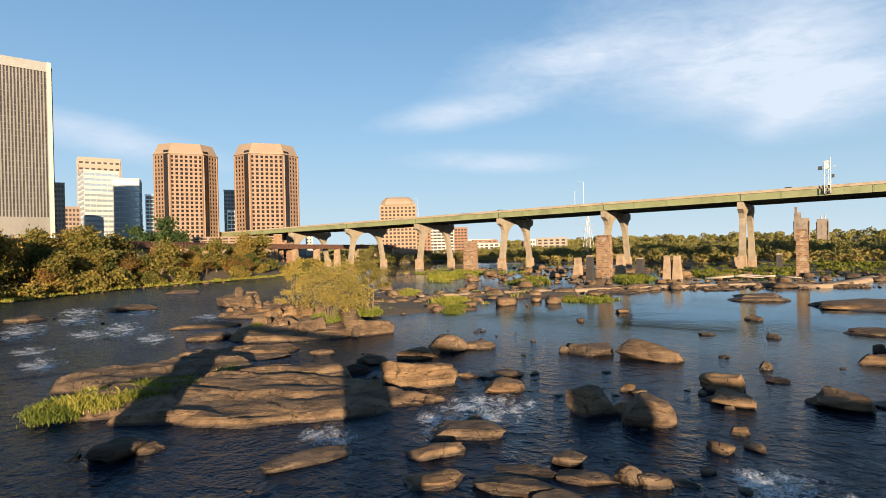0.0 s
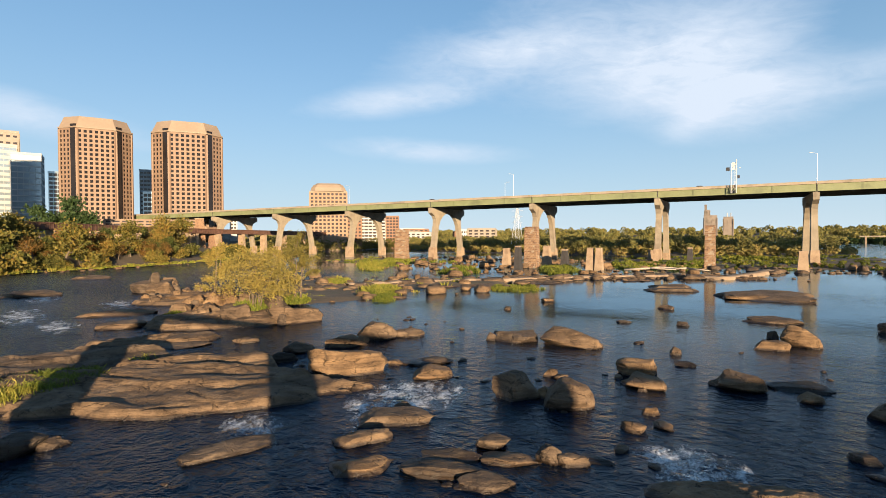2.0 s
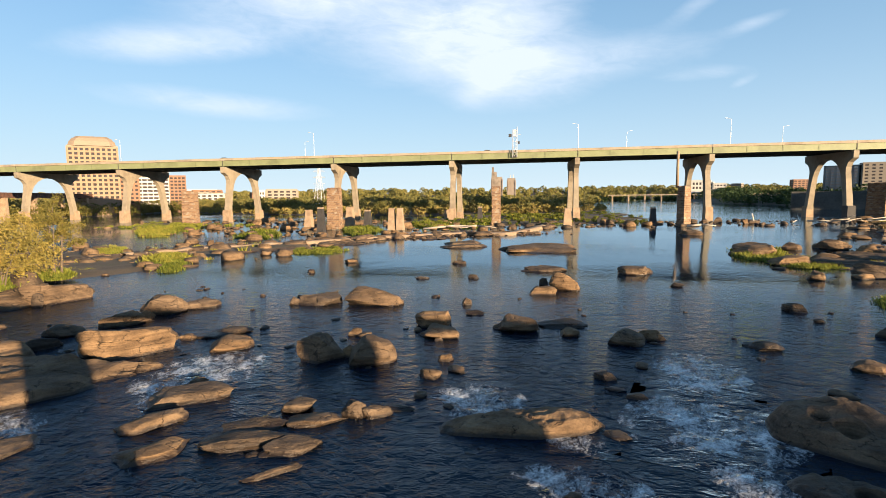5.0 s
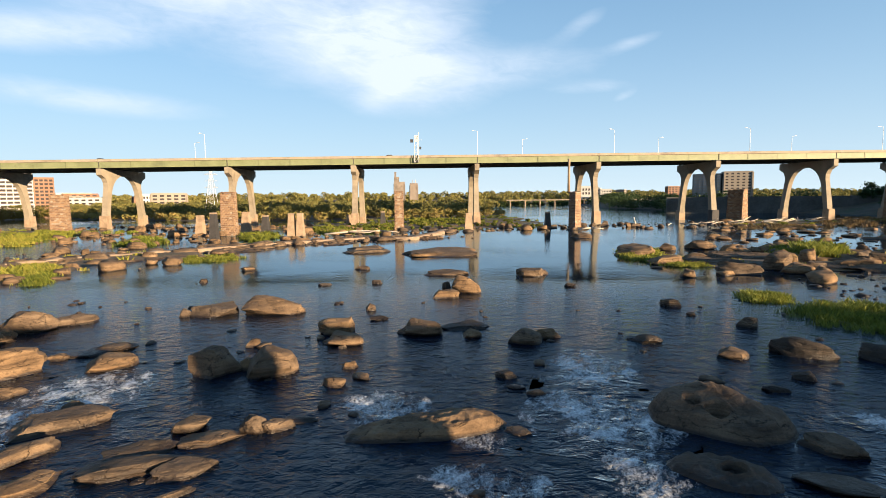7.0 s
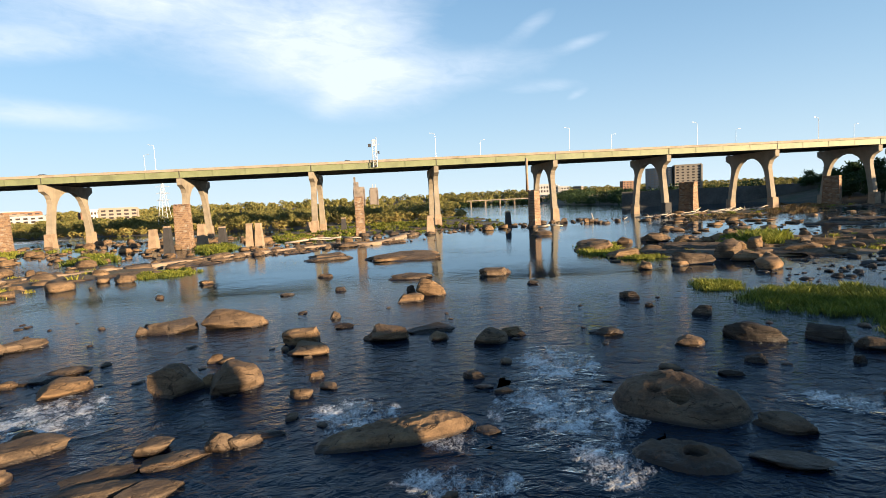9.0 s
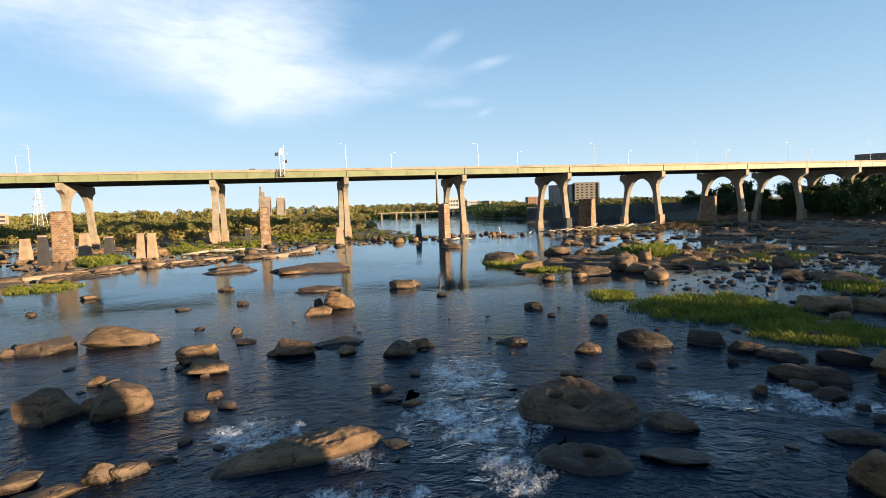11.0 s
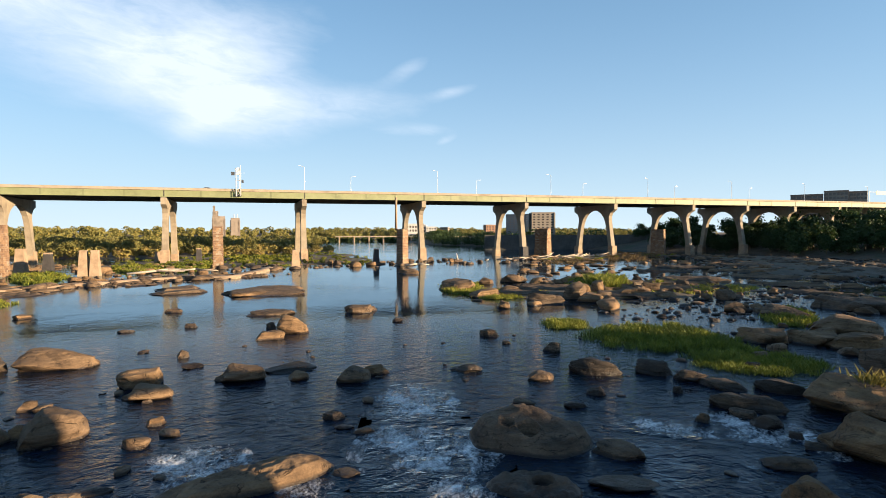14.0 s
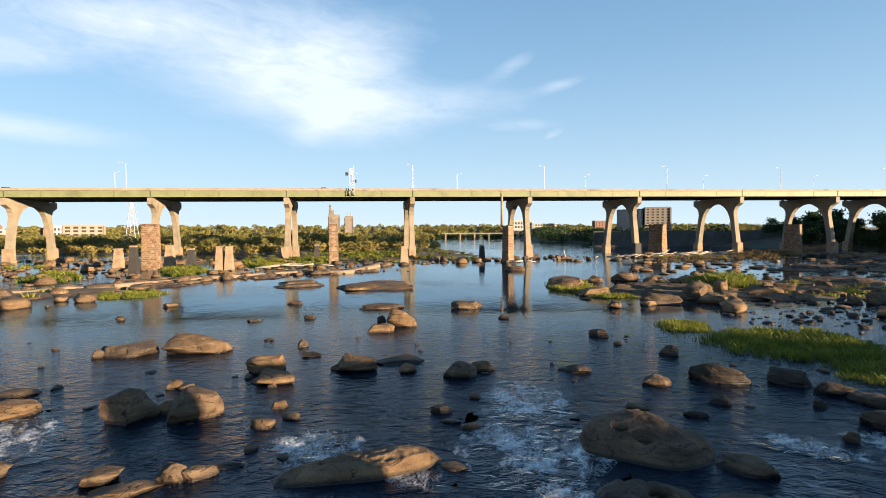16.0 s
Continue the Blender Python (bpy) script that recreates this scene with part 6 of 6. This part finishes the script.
made("parapet_wall", *boxes((-31.5, 31.5, -18.6, 18.6, 121, 126.5)), M_TOPBAND, federal, "plain grey top band")
building("office_block", "white banded office block with mirror glass", -71.0, 700, 32, 34, 25, 103, 14, 6, M_WHITE, M_BLUEGLASS, skew=10, band=0.55, post=0.05, category="office building")
building("office_block", "lower blue mirror glass office block", -68.7, 695, 24, 34, 25, 95, 12, 5, M_WHITE, M_BLUEGLASS, skew=-5, band=0.2, post=0.05, category="office building")
building("office_block", "tan stone office block with a flat top", -70.9, 800, 44, 36, 25, 131, 14, 7, M_TAN, M_GLASS, band=0.7, category="office building")
building("office_block", "slim dark glass office block", -66.7, 560, 12, 20, 25, 66, 12, 4, M_BLUEGLASS, M_GLASS, band=0.3, post=0.1, category="office building")
building("office_block", "white slab office block behind the towers", -59.9, 600, 12, 20, 25, 76, 13, 4, M_WHITE, M_GLASS, band=0.5, post=0.15, category="office building")
building("office_block", "low blue glass block behind the towers", -59.7, 560, 10, 18, 20, 52, 8, 3, M_BLUEGLASS, M_GLASS, band=0.3, post=0.1, category="office building")
building("office_block", "small pale block beside the towers", -52.4, 600, 6, 10, 20, 37, 5, 2, M_WHITE, M_GLASS, category="building")
building("office_block", "slim tan high-rise behind the tall tower", -73.9, 560, 7, 12, 25, 74, 12, 3, M_TAN, M_GLASS, category="office building")
building("office_block", "old dark stone high-rise", -73.0, 640, 12, 14, 25, 60, 8, 4, M_GREYBRICK, M_GLASS, category="office building")
building("garage", "long low tan parking building by the bridge", -59.5, 430, 56, 20, 20, 24, 2, 12, M_TOWER, M_GLASS, band=0.5, post=0.3, category="building")
brick = building("brick_block", "brown brick apartment block with a pale rounded top", -43.1, 520, 33, 28, 12, 53, 12, 9, M_BROWN, M_GLASS, band=0.42, post=0.4, roof_mat=M_CROWN)
for k, (low, high, size) in enumerate(((54, 57.5, 16.2), (57.5, 60, 14.8), (60, 61.6, 12.4))):
    made("top_storey", *prism([(-size, -size * 0.8), (-size * 0.75, -size), (size * 0.75, -size), (size, -size * 0.8), (size, size * 0.8), (-size, size * 0.8)], low, high, 0.93 - 0.04 * k), M_CROWN, brick, "pale rounded top storey")
building("brick_block", "lower red brick wing", -41.4, 520, 30, 20, 8, 28, 6, 9, M_BRICK, M_GLASS, band=0.5, post=0.45)
building("apartment_block", "brown apartment block with balconies and a grey wing", 28.6, 600, 24, 20, 8, 36, 10, 5, M_TAN, M_GLASS, skew=8, post=0.5, band=0.55)
building("apartment_block", "grey-blue wing of the apartment block", 26.4, 605, 26, 18, 8, 34.5, 10, 6, M_ALU, M_BLUEGLASS, skew=-20, post=0.3)
for az_, far, wide, base, top, tone in ((52.3, 600, 24, 25, 48.0, M_GREYBRICK), (54.4, 602, 17, 25, 50.5, M_TAN), (55.8, 606, 15, 25, 49.5, M_TAN), (60.0, 640, 34, 25, 51.5, M_TAN)):
    building("terrace_block", "modern stepped apartment block above the trees", az_, far, wide, 16, base, top, 7, 6, tone, M_GLASS, band=0.4, post=0.2, roof_mat=M_GREYBRICK)
gantry = tagged(group_at("sign_gantry"), "steel sign gantry with a dark panel over the bridge", "sign gantry")
gantry.matrix_world = BRIDGE @ Matrix.Translation((430, NEAR + 6, deck_z(430) - 0.55))
for dx in (0, 22):
    made("post", *beam((dx, 0, 0), (dx, 0, 9.0), 0.3, 8), M_STEEL, gantry)
made("beam", *beam((0, 0, 8.4), (22, 0, 8.4), 0.22, 6), M_STEEL, gantry)
made("sign_panel", *boxes((7, 19, -0.5, -0.25, 6.6, 9.4)), M_DARKMETAL, gantry, "dark blank sign panel")

building("apartment_block", "white balconied apartment block behind the bridge", -39.0, 560, 34, 18, 8, 37, 9, 8, M_WHITE, M_GLASS, band=0.45, post=0.15)
building("apartment_block", "brick apartment block with white bands", -36.8, 580, 20, 18, 8, 33, 8, 6, M_BRICK, M_GLASS, band=0.45, post=0.3)

# far town along the horizon
rng = random.Random(31)
for k in range(20):
    az_ = rng.choice((rng.uniform(-47, -24), rng.uniform(-40, -26), rng.uniform(9, 24)))
    far = rng.uniform(900, 1300) if az_ < 0 else rng.uniform(1550, 1700)
    low, high = (8, rng.uniform(18, 28)) if az_ < 0 else (20, rng.uniform(32, 42))
    building("town_house" if k % 3 else "warehouse", "pale far town building among trees", az_, far, rng.uniform(18, 60), 16, low, high, 2 + k % 3, 5, (M_WHITE, M_TAN, M_BRICK)[k % 3], M_GLASS, skew=rng.uniform(-25, 25))
building("silo_block", "old grey concrete grain silo", -4.57, 900, 17, 12, 4, 38, 3, 3, M_SILO, M_SILO)
building("silo_block", "narrow head house of the old silo", -4.85, 905, 7, 6, 38, 49, 3, 2, M_SILO, M_SILO)
building("silo_block", "small stair tower on the old silo", -4.98, 905, 2.6, 4, 49, 57, 2, 2, M_SILO, M_SILO)
building("silo_block", "second old silo with roof masts", -3.05, 1000, 13.5, 12, 4, 38.5, 3, 2, M_SILO, M_SILO)
for az_ in (-3.15, -2.85):
    x, y, turn = turned_to_eye(az_, 1000)
    tagged(made("roof_mast", *beam((x, y, 36), (x, y, 49), 0.7), M_WHITE), "white steel mast on the far silo", "mast")

# the low road bridge far downstream
far_bridge = tagged(group_at("low_bridge"), "low pale concrete road bridge far downstream", "bridge")
made("deck", *boxes((112, 420, 940, 948, 9.2, 10.6)), M_PARAPET, far_bridge)
for k in range(12):
    made("pier", *boxes((118 + 26 * k, 120 + 26 * k, 941, 947, -2, 9.2)), M_STUB, far_bridge)

# lattice power pylon
pylon = tagged(group_at("power_pylon", *turned_to_eye(-23.2, 450)[:2], 1.0), "grey steel lattice power pylon among the trees", "pylon")
for a, b in (((-1, -1), (1, 1)), ((1, -1), (-1, 1)), ((1, 1), (-1, -1)), ((-1, 1), (1, -1))):
    made("leg", *beam((a[0] * 4.2, a[1] * 4.2, 0), (a[0] * 0.5, a[1] * 0.5, 34.5), 0.16), M_STEEL, pylon)
for k in range(9):
    z, z2 = 1 + k * 3.7, 4.7 + k * 3.7
    w, w2 = 4.2 - 3.7 * z / 34.5, 4.2 - 3.7 * z2 / 34.5
    made("brace", *joined(beam((-w, -w, z), (w2, -w2, z2), 0.09), beam((w, -w, z), (-w2, -w2, z2), 0.09), beam((-w, w, z), (w2, w2, z2), 0.09)), M_STEEL, pylon)
for z in (22, 27, 32):
    made("cross_arm", *joined(beam((-5, 0, z), (5, 0, z), 0.14), beam((-5, 0, z), (0, 0, z + 1.6), 0.1), beam((5, 0, z), (0, 0, z + 1.6), 0.1)), M_STEEL, pylon)

# flood wall on the shaded bank, its colour darkened to stand for that shade
wall_v, wall_f = boxes((0, 260, -0.6, 0.6, 0, 12.6))
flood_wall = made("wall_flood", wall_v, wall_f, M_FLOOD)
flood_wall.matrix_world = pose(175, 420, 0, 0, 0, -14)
tagged(flood_wall, "long grey concrete flood wall darkened for the bank's shade", "wall", kind="structure")
